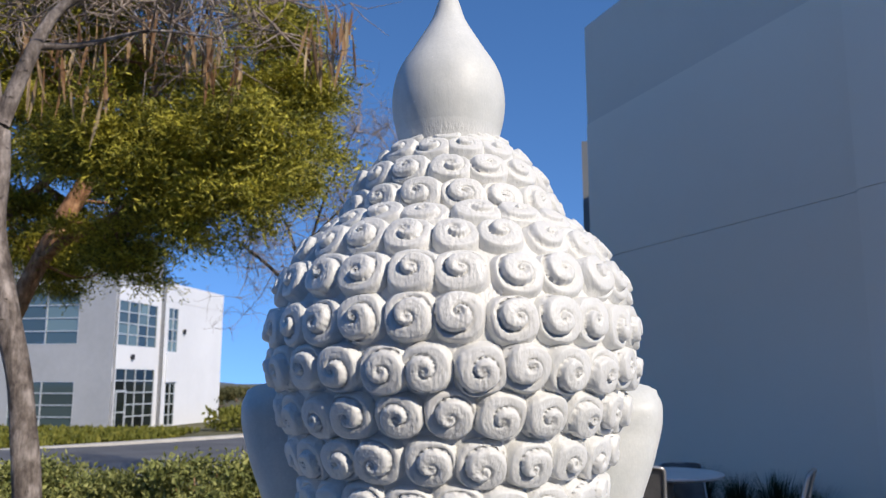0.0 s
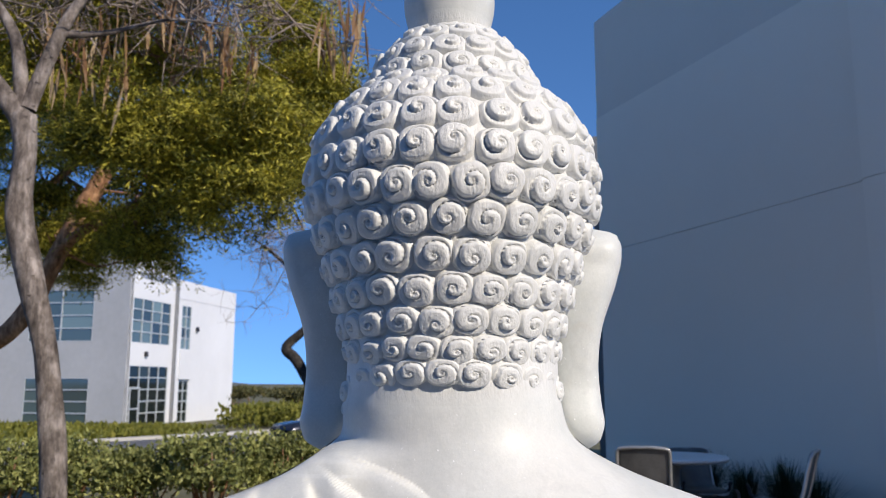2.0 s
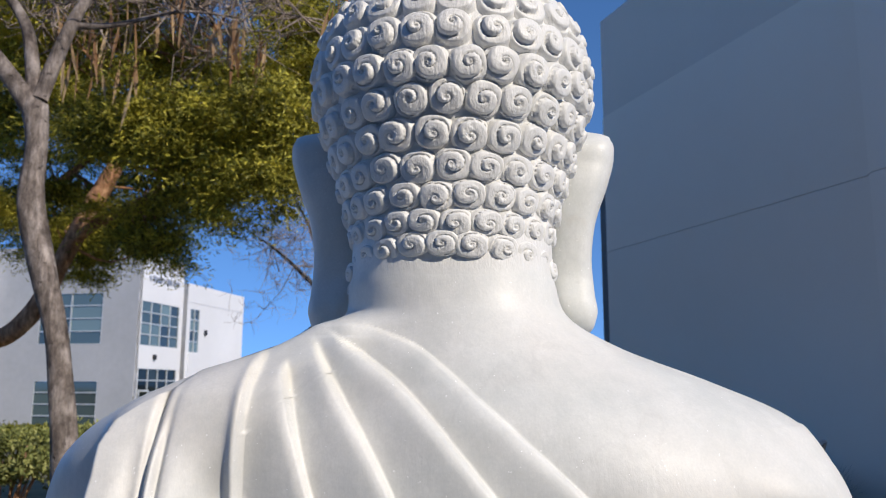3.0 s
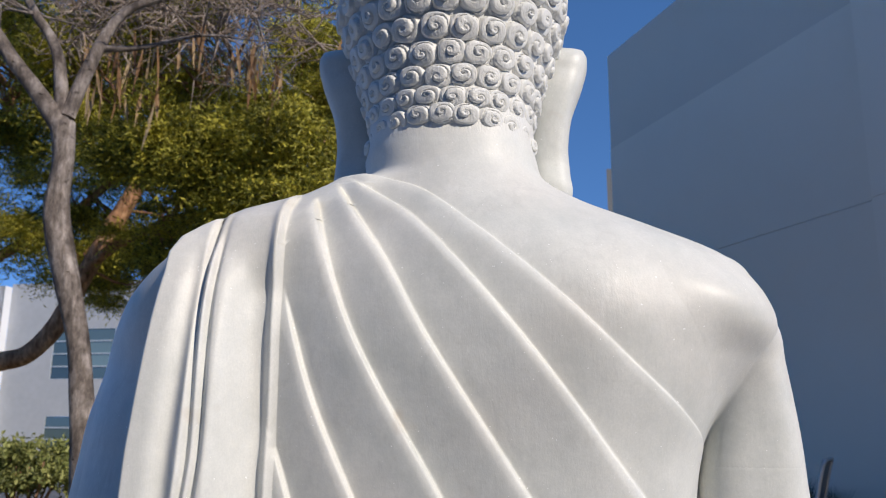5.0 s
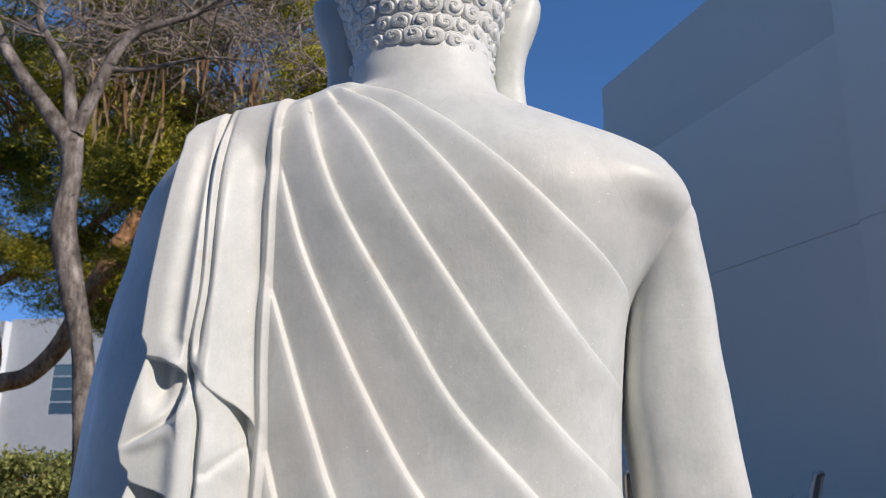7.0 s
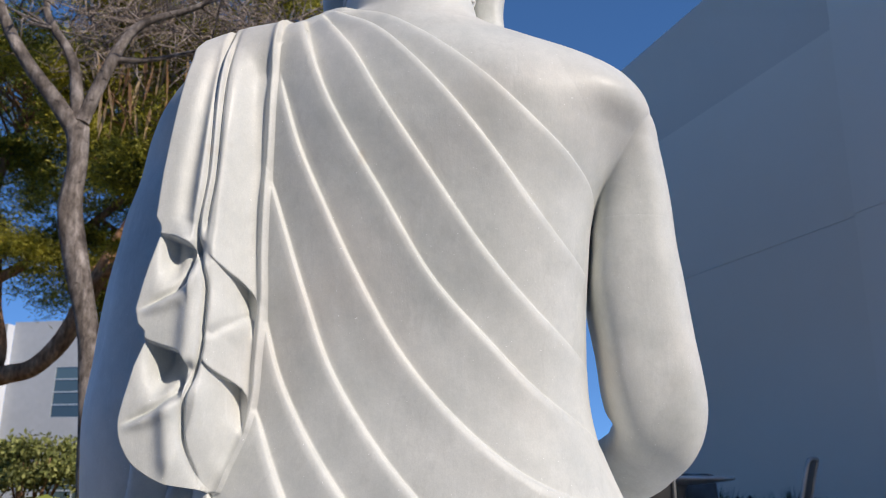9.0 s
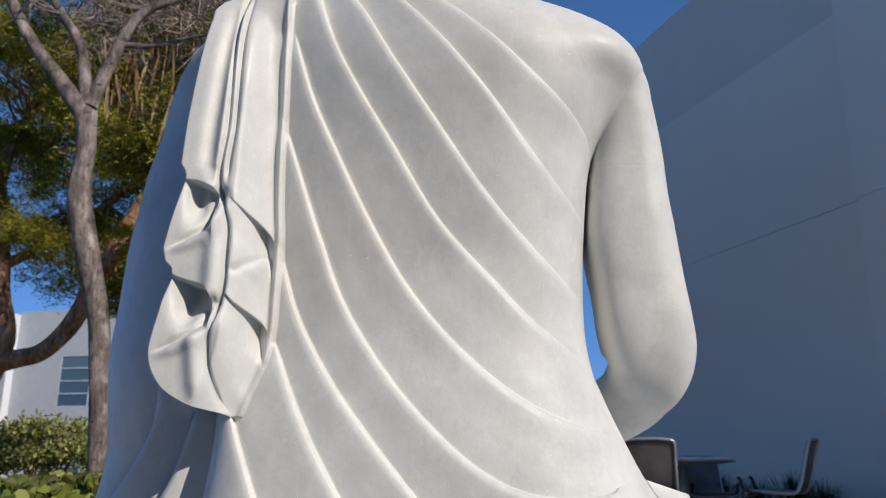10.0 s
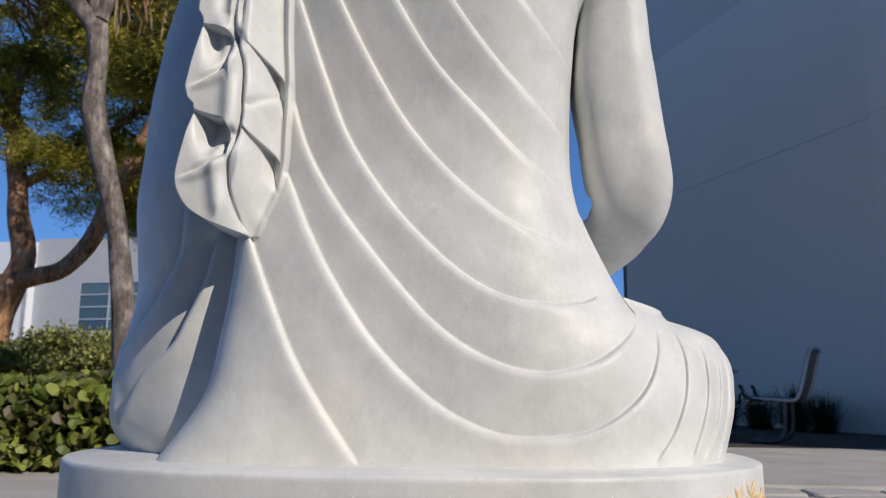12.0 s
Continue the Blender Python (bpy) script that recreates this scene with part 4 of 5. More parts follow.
    for z, n, bearing, rv in knots:
        ring(z, n, bearing, rv, KNOT_Z, KNOT_A, CY - .004)
    for s in (1, -1):  # hair in front of the neck's sides
        for k in range(3):
            c = np.array((CX + s * (.100 - .001 * k), CY + .012 * k - .045, 1.472 - .018 * k))
            body.grid(c + curl(rng, .0125, .0115, .010, -1) @ np.array(((.5, s * .85, 0), (0, 0, 1.0), (s * .85, -.5, 0)))[:, :], True)
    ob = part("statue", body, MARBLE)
    tagged(ob, "white marble seated statue with curled hair and pleated robe on plinth", "statue")


def build_plinth():
    p = thing("plinth", "low oval white marble plinth with rounded rim and gilt flowers", "plinth", pose(.014, .735, 0))
    a = np.linspace(0, 2 * math.pi, 200, endpoint=False)
    s = Soup()
    ca, sa = np.sign(np.cos(a)) * np.abs(np.cos(a)) ** .85, np.sign(np.sin(a)) * np.abs(np.sin(a)) ** .85
    chip = .0004 * np.sin(a * 23) + .0004 * np.sin(a * 57 + 1)
    prof = [(0, .985), (.02, .995), (.30, 1.0), (.352, 1.0), (.3565, .999), (.359, .996), (.3605, .991), (.3605, .5), (.3605, .01)]
    g = np.stack([np.stack([.553 * k * ca, .405 * k * sa, np.full_like(a, z) + chip * (.345 < z < .3604)], -1) for z, k in prof])
    s.grid(g, True)
    part("body", s, MARBLE, p)
    rng = np.random.default_rng(77)
    for k, (ang, z, size) in enumerate([(-38, .300, .030), (-31, .322, .024), (-45, .27, .026), (-27, .275, .030), (-34, .245, .034), (-52, .235, .030), (-22, .235, .028), (-36, .318, .022), (-29, .300, .026), (-41, .305, .024), (-25, .312, .022), (-33, .275, .028)]):
        t = radians(ang)
        c = np.array((.553 * abs(math.cos(t)) ** .85, -.405 * abs(math.sin(t)) ** .85, z))
        n = np.array((c[0] / .553**2, c[1] / .405**2, 0))
        n /= np.linalg.norm(n)
        e = np.cross((0, 0, 1), n)
        f = Soup()
        for j in range(6):
            q = j * math.pi / 3 + rng.uniform(-.2, .2)
            th = np.linspace(0, 2 * math.pi, 12, endpoint=False)
            r = np.array((.05, .5, .85, 1.0))[:, None]
            U, V, W = r * np.cos(th) * size * .55, r * np.sin(th) * size * .17, .0022 * np.sqrt(1 - r**2) + 0 * th
            mid = size * .62
            X, Y = (mid + U) * math.cos(q) - V * math.sin(q), (mid + U) * math.sin(q) + V * math.cos(q)
            f.grid(c + X[..., None] * e + Y[..., None] * np.array((0, 0, 1.0)) + W[..., None] * n, True)
        part("flower", f, GILT, p, "gilt painted relief flower")
    return p


# ---- plants ----
def leaves(rng, centres, dirs, length, width, fold=.25, broad=False):
    """Folded leaf blades: one soup of many small leaves at centres, pointing along dirs."""
    n = len(centres)
    d = dirs / (np.linalg.norm(dirs, axis=1)[:, None] + 1e-9)
    r = rng.normal(size=(n, 3))
    s = np.cross(d, r)
    s /= np.linalg.norm(s, axis=1)[:, None] + 1e-9
    o = np.cross(s, d)
    L, W = (length * rng.uniform(.6, 1.25, n))[:, None], (width * rng.uniform(.7, 1.2, n))[:, None]
    if broad:  # oval blade with a rounded tip
        ring = [(0, 0), (.22, .40), (.60, .50), (.92, .22), (.92, -.22), (.60, -.50), (.22, -.40)]
        v = np.stack([centres + d * L * a + s * W * b + o * W * (fold * abs(b) * 2 - .25 * a * a) for a, b in ring], 1)
        q = np.arange(n * 7).reshape(n, 7)
        return v.reshape(-1, 3), np.concatenate([q[:, [0, 1, 6]], q[:, [1, 2, 6]], q[:, [2, 5, 6]], q[:, [2, 3, 5]], q[:, [3, 4, 5]]])
    v = np.stack([centres, centres + d * L * .5 + s * W * .5 + o * W * fold, centres + d * L, centres + d * L * .5 - s * W * .5 + o * W * fold], 1)
    q = np.arange(n * 4).reshape(n, 4)
    return v.reshape(-1, 3), np.concatenate([q[:, [0, 1, 2]], q[:, [0, 2, 3]]])


def leaf_part(name, rng, centres, dirs, length, width, material, parent, fold=.25, label="", broad=False):
    v, t = leaves(rng, centres, dirs, length, width, fold, broad)
    return part(name, Soup().add(v, None, t), material, parent, label, smooth=False, kind="stuff")


def limbs(soup, segs, sides=9, wobble=.05):
    for pts in segs:
        p = spline(pts, 6)
        soup.tube(p[:, :3], p[:, 3], sides, 1.0, wobble)
    return soup


def twigs(rng, soup, starts, count, length, r, spread=(1, 1, .6), sides=4):
    ends = []
    for _ in range(count):
        a = starts[rng.integers(len(starts))]
        d = rng.normal(size=3) * spread
        d /= np.linalg.norm(d) + 1e-9
        L = length * rng.uniform(.5, 1.2)
        k = a + d * L * .5 + rng.normal(size=3) * .12 * L
        e = a + d * L + rng.normal(size=3) * .15 * L
        soup.tube(np.array([a, k, e]), [r, r * .7, r * .3], sides, caps=False)
        ends.append(e)
    return np.array(ends)


def crown(rng, tree, lobes, count, branches, wood):
    """Feathery leaf clumps that fill the lobes, each on a twig from the nearest branch."""
    share = np.array([l[2] for l in lobes])
    boughs = max(8, count // 9)  # the outer leaves hang in layered boughs before a shaded inner mass
    pick = rng.choice(len(lobes), size=boughs, p=share / share.sum())
    dirs = rng.normal(size=(boughs, 3)) - (0, .5, 0)
    dirs /= np.linalg.norm(dirs, axis=1)[:, None]
    heart = np.array([lobes[i][0] for i in pick]) + dirs * rng.uniform(.7, 1.05, boughs)[:, None] * np.array([lobes[i][1] for i in pick])
    outer = heart[rng.integers(0, boughs, count * 55 // 100)]
    outer = outer + rng.normal(size=outer.shape) * (.26, .22, .10)
    pick = rng.choice(len(lobes), size=count - len(outer), p=share / share.sum())
    inner = np.array([lobes[i][0] for i in pick]) + rng.uniform(-.8, .8, (len(pick), 3)) * np.array([lobes[i][1] for i in pick]) + (-.3, 1.5, 0)
    clump = np.concatenate([outer, inner])
    w = Soup()
    bones = np.concatenate([spline(b, 6)[:, :3] for b in branches])
    for c in clump[::2]:
        near = bones[np.argmin(np.linalg.norm(bones - c, axis=1) + rng.random(len(bones)) * .3)]
        bend = (near + c) / 2 + rng.normal(size=3) * .12
        w.tube(spline([near, bend, c], 3), np.linspace(.022, .005, 7), 4, caps=False)
    part("twig", w, wood, tree, kind="stuff")
    per, rods = 10, 84
    size = rng.uniform(.7, 1.5, count)[:, None, None]
    rod = rng.normal(size=(count, rods, 3)) * (1, 1, .40) + (0, 0, .05)
    rod /= np.linalg.norm(rod, axis=2)[..., None]
    start = clump[:, None] + rng.normal(size=(count, rods, 3)) * (.13, .13, .055) * size
    k = np.linspace(.0, 1, per)[None, None, :, None]
    c = start[:, :, None] + (rod * size)[:, :, None] * k * .24 + (0, 0, -.11) * k**2
    d = rod[:, :, None] * .7 + rng.normal(size=(count, rods, per, 3)) * .5
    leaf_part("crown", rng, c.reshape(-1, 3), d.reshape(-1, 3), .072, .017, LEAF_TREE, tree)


def build_grey_tree():
    t = thing("tree", "tree with smooth grey forked trunk beside the hedge", "tree", pose(-2.45, 5.2, 0))
    s = Soup()
    limbs(s, [[(.02, 0, -.1, .125), (-.07, 0, .43, .09), (-.13, 0, .98, .082), (-.21, 0, 1.56, .078), (-.36, 0, 2.12, .085), (-.49, 0, 2.57, .088), (-.49, 0, 2.99, .078), (-.53, 0, 3.3, .09)],
              [(-.50, 0, 3.2, .07), (-.70, -.05, 3.51, .06), (-.97, -.1, 3.85, .052), (-1.16, -.15, 4.19, .045), (-1.35, -.2, 4.7, .03), (-1.5, -.3, 5.3, .015)],
              [(-.52, 0, 3.3, .055), (-.66, .05, 3.89, .042), (-.89, .1, 4.24, .036), (-1.02, .15, 4.5, .03), (-1.1, .3, 5.2, .012)],
              [(-.50, 0, 3.35, .055), (-.36, .08, 3.94, .045), (-.17, .12, 4.28, .035), (.26, .2, 4.5, .026), (.7, .3, 4.9, .012)],
              [(-.36, .08, 3.94, .03), (-.1, .2, 4.0, .02), (.35, .3, 4.15, .012), (.8, .3, 4.1, .006)]], 14)
    part("trunk", s, BARK_GREY, t)
    rng = np.random.default_rng(5)
    starts = np.array([(-1.3, -.2, 4.7), (-1.0, .15, 4.5), (.26, .2, 4.5), (.5, .25, 4.7), (-.9, .1, 4.24), (.35, .3, 4.15)])
    w = Soup()
    twigs(rng, w, twigs(rng, w, starts, 26, .8, .011, (1, 1, .8)), 90, .4, .005, (1, 1, .8))
    part("dry_twig", w, BARK_GREY, t, kind="stuff")
    # unseen upper crown, added where its shadow falls on the feathery tree
    stems = [[(-1.5, -.3, 5.3), (-1.7, .6, 6.0), (-1.9, 1.2, 6.8)], [(-1.1, .3, 5.2), (-.7, 1.0, 6.2), (-.5, 1.5, 7.0)], [(.7, .3, 4.9), (.6, 1.0, 6.0), (.4, 1.5, 7.0)]]
    crown(rng, t, [((-.7, 1.8, 7.0), (1.8, 1.3, .8), 1.0), ((-1.6, 1.2, 6.5), (1.0, .9, .6), .4), ((.2, 1.5, 6.5), (.9, .9, .6), .0)], 70, stems, BARK_GREY)


def build_acacia():
    t = thing("tree", "large feathery yellow-green tree with brown trunk and hanging pods", "tree", pose(-6.33, 9.5, 0))
    s = Soup()
    branches = [[(-.25, 0, -.1, .30), (-.1, 0, .8, .25), (.05, 0, 1.4, .23), (.25, 0, 1.86, .19)],
              [(.22, 0, 1.8, .17), (.36, 0, 2.12, .15), (.22, .05, 2.6, .14), (.11, .1, 3.11, .13), (-.05, .2, 3.9, .12), (-.2, .3, 4.6, .10), (.1, .5, 5.8, .05)],
              [(.2, 0, 1.82, .14), (.60, -.05, 1.90, .12), (.95, -.1, 1.98, .11), (1.24, -.1, 2.27, .11), (1.50, -.1, 2.81, .11), (1.65, -.1, 3.16, .11), (2.11, -.1, 4.08, .10), (2.33, -.1, 4.4, .09), (2.75, 0, 5.1, .06), (3.2, .1, 5.9, .03)],
              [(1.6, -.1, 3.05, .07), (1.95, -.3, 3.25, .06), (2.5, -.4, 3.5, .04), (3.1, -.5, 3.9, .02)],
              [(2.2, -.1, 4.2, .06), (3.0, -.2, 4.6, .05), (3.9, -.3, 5.0, .03), (4.7, -.3, 5.3, .012)],
              [(-.05, .2, 3.9, .08), (-.7, .1, 4.5, .06), (-1.5, 0, 5.2, .03)],
              [(.11, .1, 3.11, .07), (.9, .6, 3.9, .06), (1.6, .9, 4.8, .04), (2.0, 1.0, 5.6, .02)]]
    limbs(s, branches, 12)
    part("trunk", s, BARK_BROWN, t)
    rng = np.random.default_rng(11)
    # crown of lobes: centre, radii, share
    lobes = [((-.1, .6, 4.1), (1.5, 1.0, .9), 1.0), ((1.7, -.2, 4.1), (1.1, .9, 1.0), 1.0), ((3.35, -1.5, 3.75), (.95, .7, .7), 1.1), ((4.25, -1.9, 4.05), (.95, .65, .75), 1.4),
             ((4.65, -1.2, 5.0), (.9, .6, .75), 1.1), ((2.6, -.9, 5.2), (1.5, 1.0, .8), 1.5), ((.4, 0, 5.7), (1.75, 1.1, 1.0), 2.0), ((-1.9, .9, 5.2), (1.3, 1.1, 1.3), .9),
             ((1.05, .3, 3.4), (.8, .7, .5), .6), ((3.6, -.8, 6.0), (1.4, .85, .7), 1.4), ((1.3, -.4, 6.4), (1.9, 1.0, .75), 2.2), ((-1.7, .5, 6.65), (1.4, 1.0, .9), 1.0), ((2.2, -.3, 3.1), (.75, .6, .4), .5)]
    crown(rng, t, lobes, 520, branches[1:], BARK_BROWN)
    n = 120
    pc = np.stack([rng.uniform(2.6, 4.5, n), rng.uniform(-3.0, -2.6, n), rng.normal(4.62, .16, n)], 1)
    pc[::6, 0] = rng.uniform(5.0, 5.5, n // 6)
    pc[::6, 2] += .25
    grp = pc[rng.integers(0, 28, n)] + rng.normal(size=(n, 3)) * (.06, .06, .10)
    leaf_part("seed_pod", rng, grp, rng.normal(size=(n, 3)) * (.14, .14, .1) + (0, 0, -1), .46, .040, POD, t, .1, "dry brown hanging seed pods")
    w = Soup()
    st = np.stack([rng.uniform(2.3, 5.0, 44), rng.uniform(-3.0, -2.4, 44), rng.uniform(4.65, 5.6, 44)], 1)
    e = twigs(rng, w, st, 210, .5, .010, (1, .4, .6))
    twigs(rng, w, e, 900, .38, .0065, (1, .4, .8), 3)
    part("dry_twig", w, TWIG, t, "bare tan twigs among the leaves", kind="stuff")


def build_bare_tree():
    t = thing("bare_tree", "leafless tree with a dark twisted trunk and fine twigs", "tree", pose(-3.8, 20, 0))
    s = Soup()
    limbs(s, [[(.75, 0, -.9, .22), (.6, 0, .43, .18), (.35, 0, 1.3, .15), (-.1, 0, 2.06, .13), (-.34, 0, 2.37, .12), (.2, 0, 2.9, .10), (.5, 0, 3.4, .08), (.2, 0, 4.2, .06), (.5, 0, 5.2, .045), (.9, 0, 6.5, .03), (1.6, 0, 8.2, .012)],
              [(.4, 0, 3.6, .06), (-.4, 0, 4.4, .045), (-1.0, 0, 4.9, .03), (-1.6, .2, 5.3, .014)],
              [(.3, 0, 4.4, .045), (-.1, 0, 5.5, .03), (-.6, .1, 6.4, .018), (-.8, .1, 7.2, .008)],
              [(.5, 0, 5.2, .035), (1.3, .1, 6.1, .025), (2.2, .1, 7.0, .012)]], 8)
    part("trunk", s, BARK_DARK, t)
    rng = np.random.default_rng(21)
    st = np.array([(-1.0, 0, 4.9), (-.1, 0, 5.5), (-.6, .1, 6.4), (.9, 0, 6.5), (1.3, .1, 6.1), (1.6, 0, 8.0), (2.2, .1, 7.0), (.5, 0, 5.2), (-.4, 0, 4.4)])
    w = Soup()
    e = twigs(rng, w, st, 70, 1.1, .014, (1, .7, .9))
    e = twigs(rng, w, e, 500, .75, .008, (1, .7, .9), 3)
    twigs(rng, w, e, 2600, .5, .005, (1, .7, .9), 3)
    part("twig", w, TWIG, t, kind="stuff")


def build_hedge():
    h = thing("hedge", "clipped low hedge of glossy green leaves behind the patio edge", "hedge", pose(0, 0, 0))
    rng = np.random.default_rng(31)
    x = np.linspace(-6.5, -.2, 60)
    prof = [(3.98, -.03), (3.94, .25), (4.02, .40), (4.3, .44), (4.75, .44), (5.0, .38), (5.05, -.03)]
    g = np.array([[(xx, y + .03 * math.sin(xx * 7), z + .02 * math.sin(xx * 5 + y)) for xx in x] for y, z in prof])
    # added dark hull: soil colour stands in for the shade between the leaves
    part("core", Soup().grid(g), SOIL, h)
    n = 13000
    xx = rng.uniform(-6.5, -.2, n)
    k = rng.random(n)
    front = k < .55
    yy = np.where(front, rng.normal(3.92, .055, n), rng.uniform(3.93, 5.1, n))
    zz = np.where(front, rng.uniform(.0, .45, n), rng.normal(.455, .022, n)) + .02 * np.sin(xx * 5)
    d = np.stack([rng.normal(0, .6, n), np.where(front, -1.0, rng.normal(0, .5, n)), np.where(front, rng.normal(.1, .5, n), rng.normal(.6, .4, n))], 1)
    leaf_part("foliage", rng, np.stack([xx, yy, zz], 1), d, .082, .070, LEAF_HEDGE, h, broad=True)


def shrub(rng, name, label, at, w, h, n, size, material, group=""):
    t = thing(name, label, "shrub", at, group)
    s = Soup()
    tips = []
    for _ in range(14):
        a = rng.uniform(0, 6.28)
        e = np.array((math.cos(a) * w * .4 * rng.random(), math.sin(a) * w * .4 * rng.random(), h * rng.uniform(.72, .97)))
        s.tube(np.array([(0, 0, -.1), e * (.5, .5, .5) + rng.normal(size=3) * .03, e]), [.02, .013, .005], 5, caps=False)
        tips.append(e)
    part("stem", s, BARK_BROWN, t, kind="stuff")
    tips = np.array(tips)
    m = 46
    sub = tips[rng.integers(len(tips), size=m)] + rng.normal(size=(m, 3)) * (w * .12, w * .12, h * .07)
    sub[:, 2] = np.clip(sub[:, 2], .42 * h, h)
    c = sub[rng.integers(m, size=n)] + rng.normal(size=(n, 3)) * (w * .07, w * .07, h * .045)
    leaf_part("foliage", rng, c, rng.normal(size=(n, 3)) + (0, -.2, .4), size, size * .5, material, t)
    return t


def build_shrubs():
    rng = np.random.default_rng(41)
    kinds = [shrub(rng, "shrub", "loose grey-green shrub in a row behind the hedge", pose(-5.6 + i * .62, 6.8 + .15 * (i % 2), -.03), 1.0, .90 + .10 * rng.random(), 3600, .058, LEAF_SHRUB, "row of shrubs") for i in range(3)]
    for i in range(3, 9):
        copy_thing(kinds[i % 3], pose(-5.6 + i * .60, 6.8 + rng.uniform(-.12, .2), -.10 + .018 * i, 0, 0, rng.uniform(0, 360)))
    far = [shrub(rng, "far_bush", "dry olive bush beyond the road", pose(-17 + i * 5, 62 + i * 3, -1.1), 4, 2.0, 2600, .32, LEAF_FAR, "bushes beyond the road") for i in range(2)]
    for i, (x, y) in enumerate([(-15, 75), (-11, 70), (-24, 90), (-8, 82), (2, 80), (6, 62), (9, 75), (-30, 120), (-20, 118), (-12, 110), (-3, 100), (13, 58)]):
        copy_thing(far[i % 2], pose(x, y, -1.15, 0, 0, 40 * i))
    n = 15000
    cover = thing("ground_cover", "yellow-green ground cover along the pavement", "plants", kind="stuff")
    x = rng.uniform(-34, -2, n)
    kerb, wall = 33.0 + 1.333 * (x + 17.4), 46.7 - .1726 * (x + 19)
    low = x < -13.5
    y = np.where(low, kerb + (wall - kerb) * rng.random(n), np.maximum(46.3 + np.abs(rng.normal(0, 7, n)), kerb + 2))
    c = np.stack([x, y, -1.05 + rng.random(n) * np.where(low, .16, 1.15)], 1)
    leaf_part("foliage", rng, c, rng.normal(size=(n, 3)) + (0, 0, 1), .35, .2, LEAF_YELLOW, cover)


def tuft(rng, at, h, n):
    t = thing("grass_clump", "dark spiky ornamental grass clump by the wall", "plant", at, "grass clumps")
    s = Soup()
    for _ in range(n):
        a, lean = rng.uniform(0, 6.28), abs(rng.normal(0, .6))
        L = h * rng.uniform(.7, 1.15)
        q = np.linspace(0, 1, 5)
        r = L * np.sin(lean) * q ** 1.6
        b = np.array((math.cos(a) * .16, math.sin(a) * .16, 0)) * rng.random()
        p = b + np.stack([np.cos(a) * r, np.sin(a) * r, L * np.cos(lean * .8) * q], 1)
        side = np.array((-math.sin(a), math.cos(a), 0)) * .005
        wd = (1 - q ** 2)[:, None] + .05
        s.grid(np.stack([p - side * wd, p + side * wd], 1))
    part("grass", s, LEAF_GRASS, t, kind="stuff")
    return t


def build_tufts():
    rng = np.random.default_rng(51)
    a = tuft(rng, pose(4.05, 10.2, -.03), .58, 460)
    b = tuft(rng, pose(3.75, 10.7, -.03), .50, 360)
    for x, y, k in ((3.45, 11.3, 0), (3.2, 11.9, 1), (4.2, 9.7, 1), (2.95, 12.6, 1)):
        copy_thing((a, b)[k], pose(x, y, -.03, 0, 0, 70 * x))


# ---- patio furniture ----
def bar(s, pts, r, sides=8, steps=5):
    p = spline(pts, steps)
    s.tube(p, np.full(len(p), r), sides)


def build_chair():
    """Metal armchair that faces +x: a bent shell in a looped tube, on two sled legs."""
    c = thing("patio_chair", "dark grey metal patio chair with bent shell and looped tube frame", "chair", None, "patio chairs")
    path = spline([(.27, .375), (.23, .412), (.10, .415), (-.10, .402), (-.19, .425), (-.245, .56), (-.285, .72), (-.325, .86), (-.345, .895)], 6)
    L = np.linspace(0, 1, len(path))
    half = .235 * np.clip(1 - np.clip((L - .80) / .20, 0, 1) ** 3.2, .10, 1) ** .5 * np.clip(1 - np.clip((.06 - L) / .06, 0, 1) ** 2, .5, 1) ** .5
    d = np.gradient(path, axis=0)
    d /= np.linalg.norm(d, axis=1)[:, None]
    n = np.stack([-d[:, 1], d[:, 0]], 1)
    s = Soup()
    rim = []
    for off in (.0, .022):
        q = path + n * off * -1
        rim.append(np.array([[(x, y * h, z - .012 * (1 - y * y)) for y in np.linspace(-1, 1, 13)] for (x, z), h in zip(q, half)]))
    s.grid(np.concatenate([rim[0], rim[1][:, ::-1]], 1), True)
    part("seat_shell", s, SHELL, c, "dark grey metal shell")
    f = Soup()
    loop = [(x, -h - .008, z) for (x, z), h in zip(path[::2], half[::2])] + [(x, h + .008, z) for (x, z), h in zip(path[::-2], half[::-2])]
    bar(f, loop + loop[:1], .017, 8, 3)
    part("frame", f, STEEL, c, "bright steel tube round the shell")
    for y in (-.25, .25):
        f = Soup()
        bar(f, [(.12, y, .40), (.22, y, .41), (.285, y, .45), (.30, y, .51), (.325, y, .545)], .016)
        part("armrest", f, DARK, c)
    for y in (-.19, .19):
        f = Soup()
        bar(f, [(-.06, y, .40), (-.065, y, .30), (-.06, y, .14), (-.02, y, .045), (.08, y, .017), (.26, y, .017)], .019)
        part("leg", f, SHELL, c)
    f = Soup()
    bar(f, [(.25, -.19, .017), (.26, 0, .017), (.25, .19, .017)], .017)
    part("stretcher", f, SHELL, c)
    return c


def build_table():
    t = thing("patio_table", "round steel patio table with rolled rim", "table", pose(2.36, 8.75, 0))
    s = Soup()
    g = lathe((.640, .642, .665, .688, .694, .702, .716, .728, .734, .733, .731), (.01, .14, .36, .525, .545, .553, .555, .552, .54, .51, .01), 0, 0, 1, 64)
    s.grid(g, True)
    part("tabletop", s, BRIGHT_STEEL, t)
    s = Soup().grid(lathe((.0, .01, .03, .06, .3, .6, .69), (.28, .28, .24, .05, .045, .045, .12), 0, 0, 1, 24), True)
    part("pedestal", s, STEEL, t)


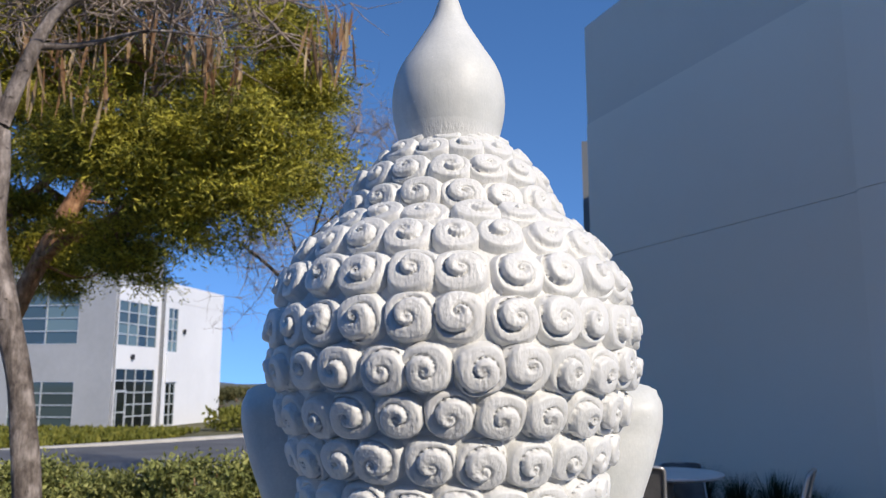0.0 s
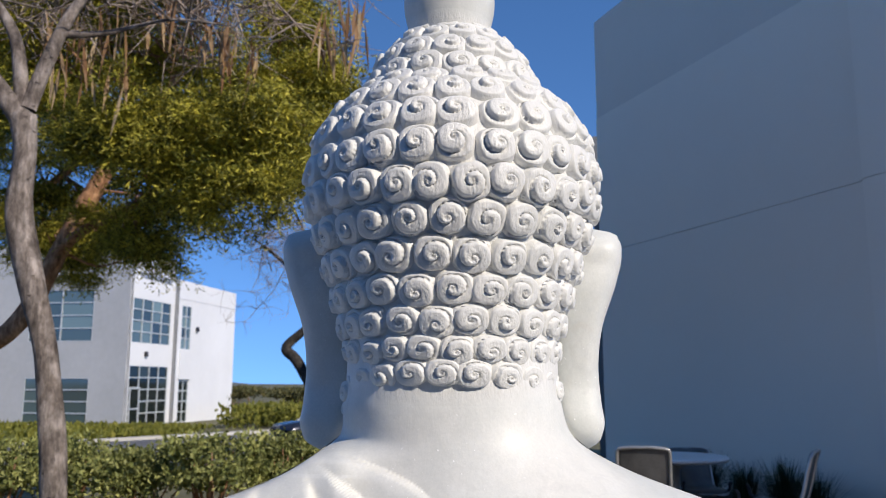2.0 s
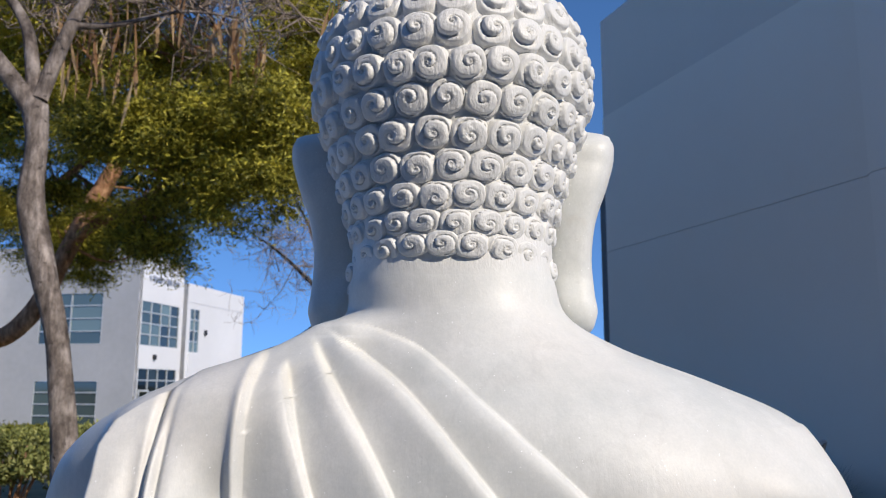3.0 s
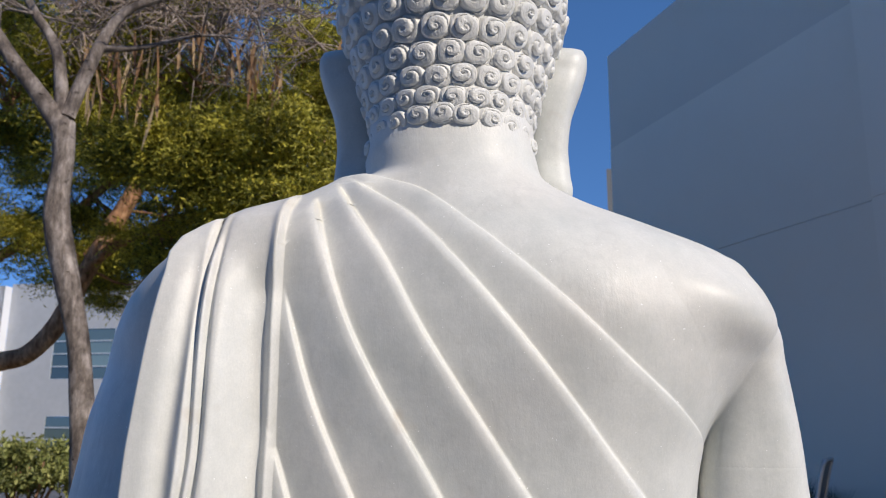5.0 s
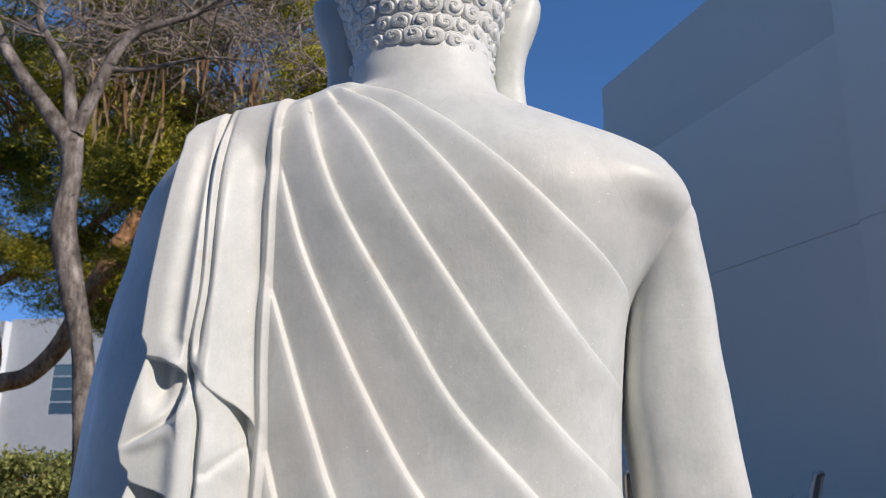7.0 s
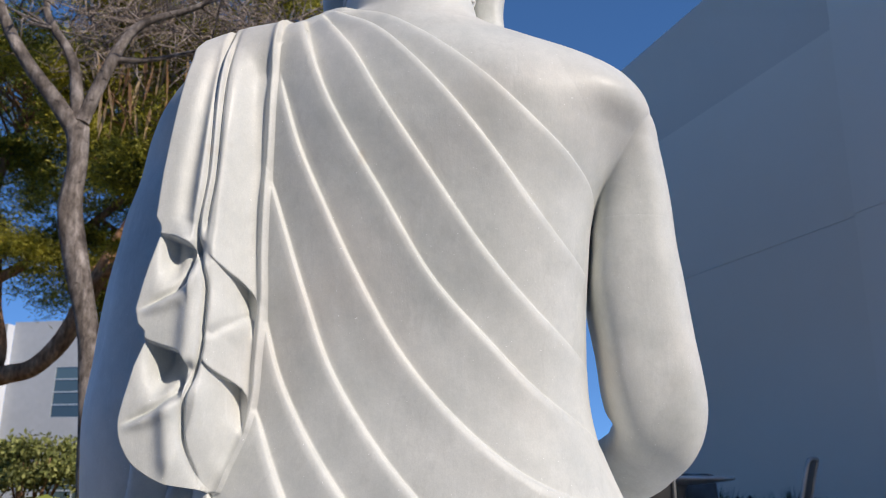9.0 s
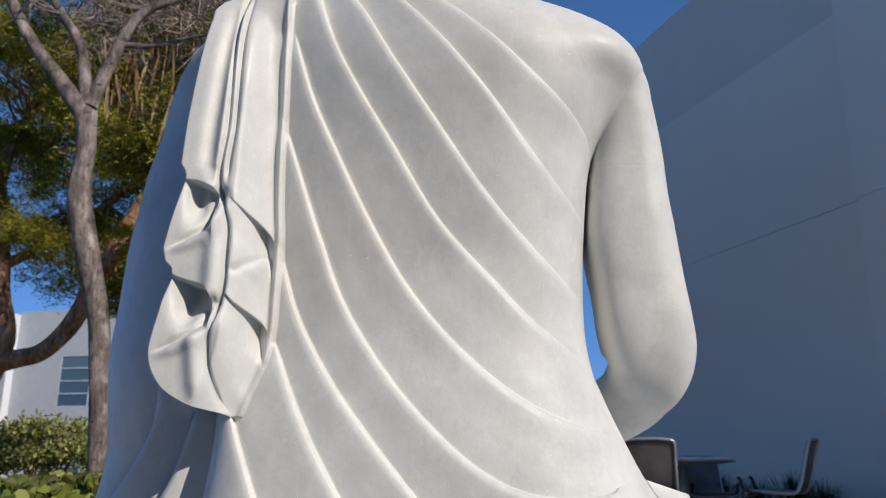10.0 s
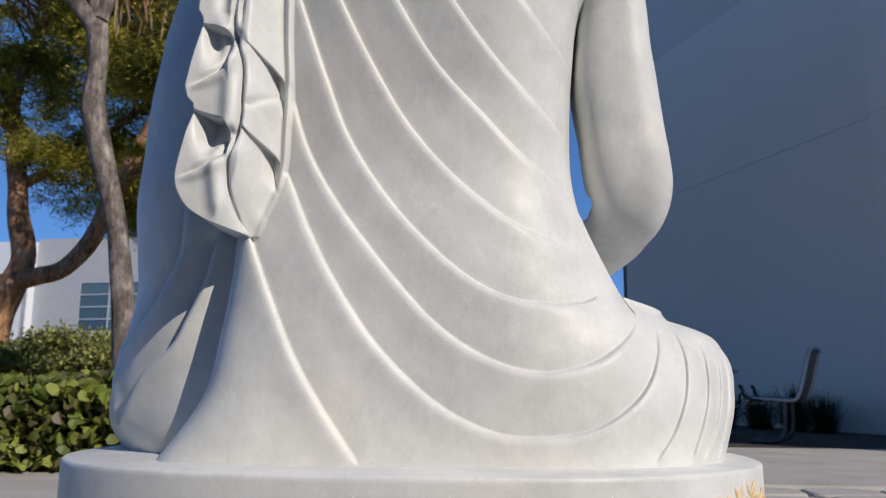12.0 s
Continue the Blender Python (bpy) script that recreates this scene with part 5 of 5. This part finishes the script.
def build_furniture():
    c = build_chair()
    c.matrix_basis = pose(2.95, 7.5, 0, 0, 0, 150)
    copy_thing(c, pose(1.85, 8.0, 0, 0, 0, 78))
    copy_thing(c, pose(2.70, 9.15, 0, 0, 0, -88) @ Matrix.Diagonal((1, 1, .84, 1)))
    build_table()


def build_car(at):
    """Saloon car, its nose towards +x."""
    car = thing("car", "dark blue parked saloon car on the road", "car", at)
    xs = (-2.2, -2.15, -1.7, -1.2, -.6, .3, .9, 1.3, 1.9, 2.15, 2.2)
    low = spline([(x, z) for x, z in zip(xs, (.55, .35, .28, .25, .25, .25, .25, .27, .3, .38, .5))], 3)
    top = spline([(x, z) for x, z in zip(xs, (.75, .88, .92, .93, .93, .93, .92, .9, .82, .72, .6))], 3)
    rows = []
    for (x, z0), (_, z1) in zip(low, top):
        w = .88 - .10 * (abs(x) / 2.2) ** 4
        rows.append([(x, -w * .92, z0), (x, -w, (z0 + z1) / 2), (x, -w * .95, z1), (x, 0, z1 + .03), (x, w * .95, z1), (x, w, (z0 + z1) / 2), (x, w * .92, z0), (x, 0, z0)])
    part("body", Soup().grid(np.array(rows), True), CAR_PAINT, car)
    cab = spline([(-1.75, .90), (-1.15, 1.36), (-.5, 1.44), (.2, 1.41), (.95, .92)], 4)
    g = np.array([[(x, -.80, .88), (x, -.80 + .2 * (z - .9) / .5, z - .02), (x, 0, z + .015), (x, .80 - .2 * (z - .9) / .5, z - .02), (x, .80, .88)] for x, z in cab])
    part("window", Soup().grid(g), GLASS, car)
    part("roof", Soup().box((-1.1, -.6, 1.40), (.15, .6, 1.455), .02), CAR_PAINT, car)
    for x in (-1.3, 1.35):
        for y in (-.82, .82):
            w = Soup().tube([(x, y - .1, .31), (x, y - .06, .31), (x, y + .06, .31), (x, y + .1, .31)], [.28, .31, .31, .28], 24)
            wheel = part("wheel", w, RUBBER, car)
            part("rim", Soup().tube([(x, y - .105, .31), (x, y + .105, .31)], [.19, .19], 16), STEEL, wheel)


build_statue()
build_plinth()
build_car(pose(-5.6, 35.5, -1.02, 0, 0, 225))
build_grey_tree()
build_acacia()
build_bare_tree()
build_hedge()
build_shrubs()
build_tufts()
build_furniture()
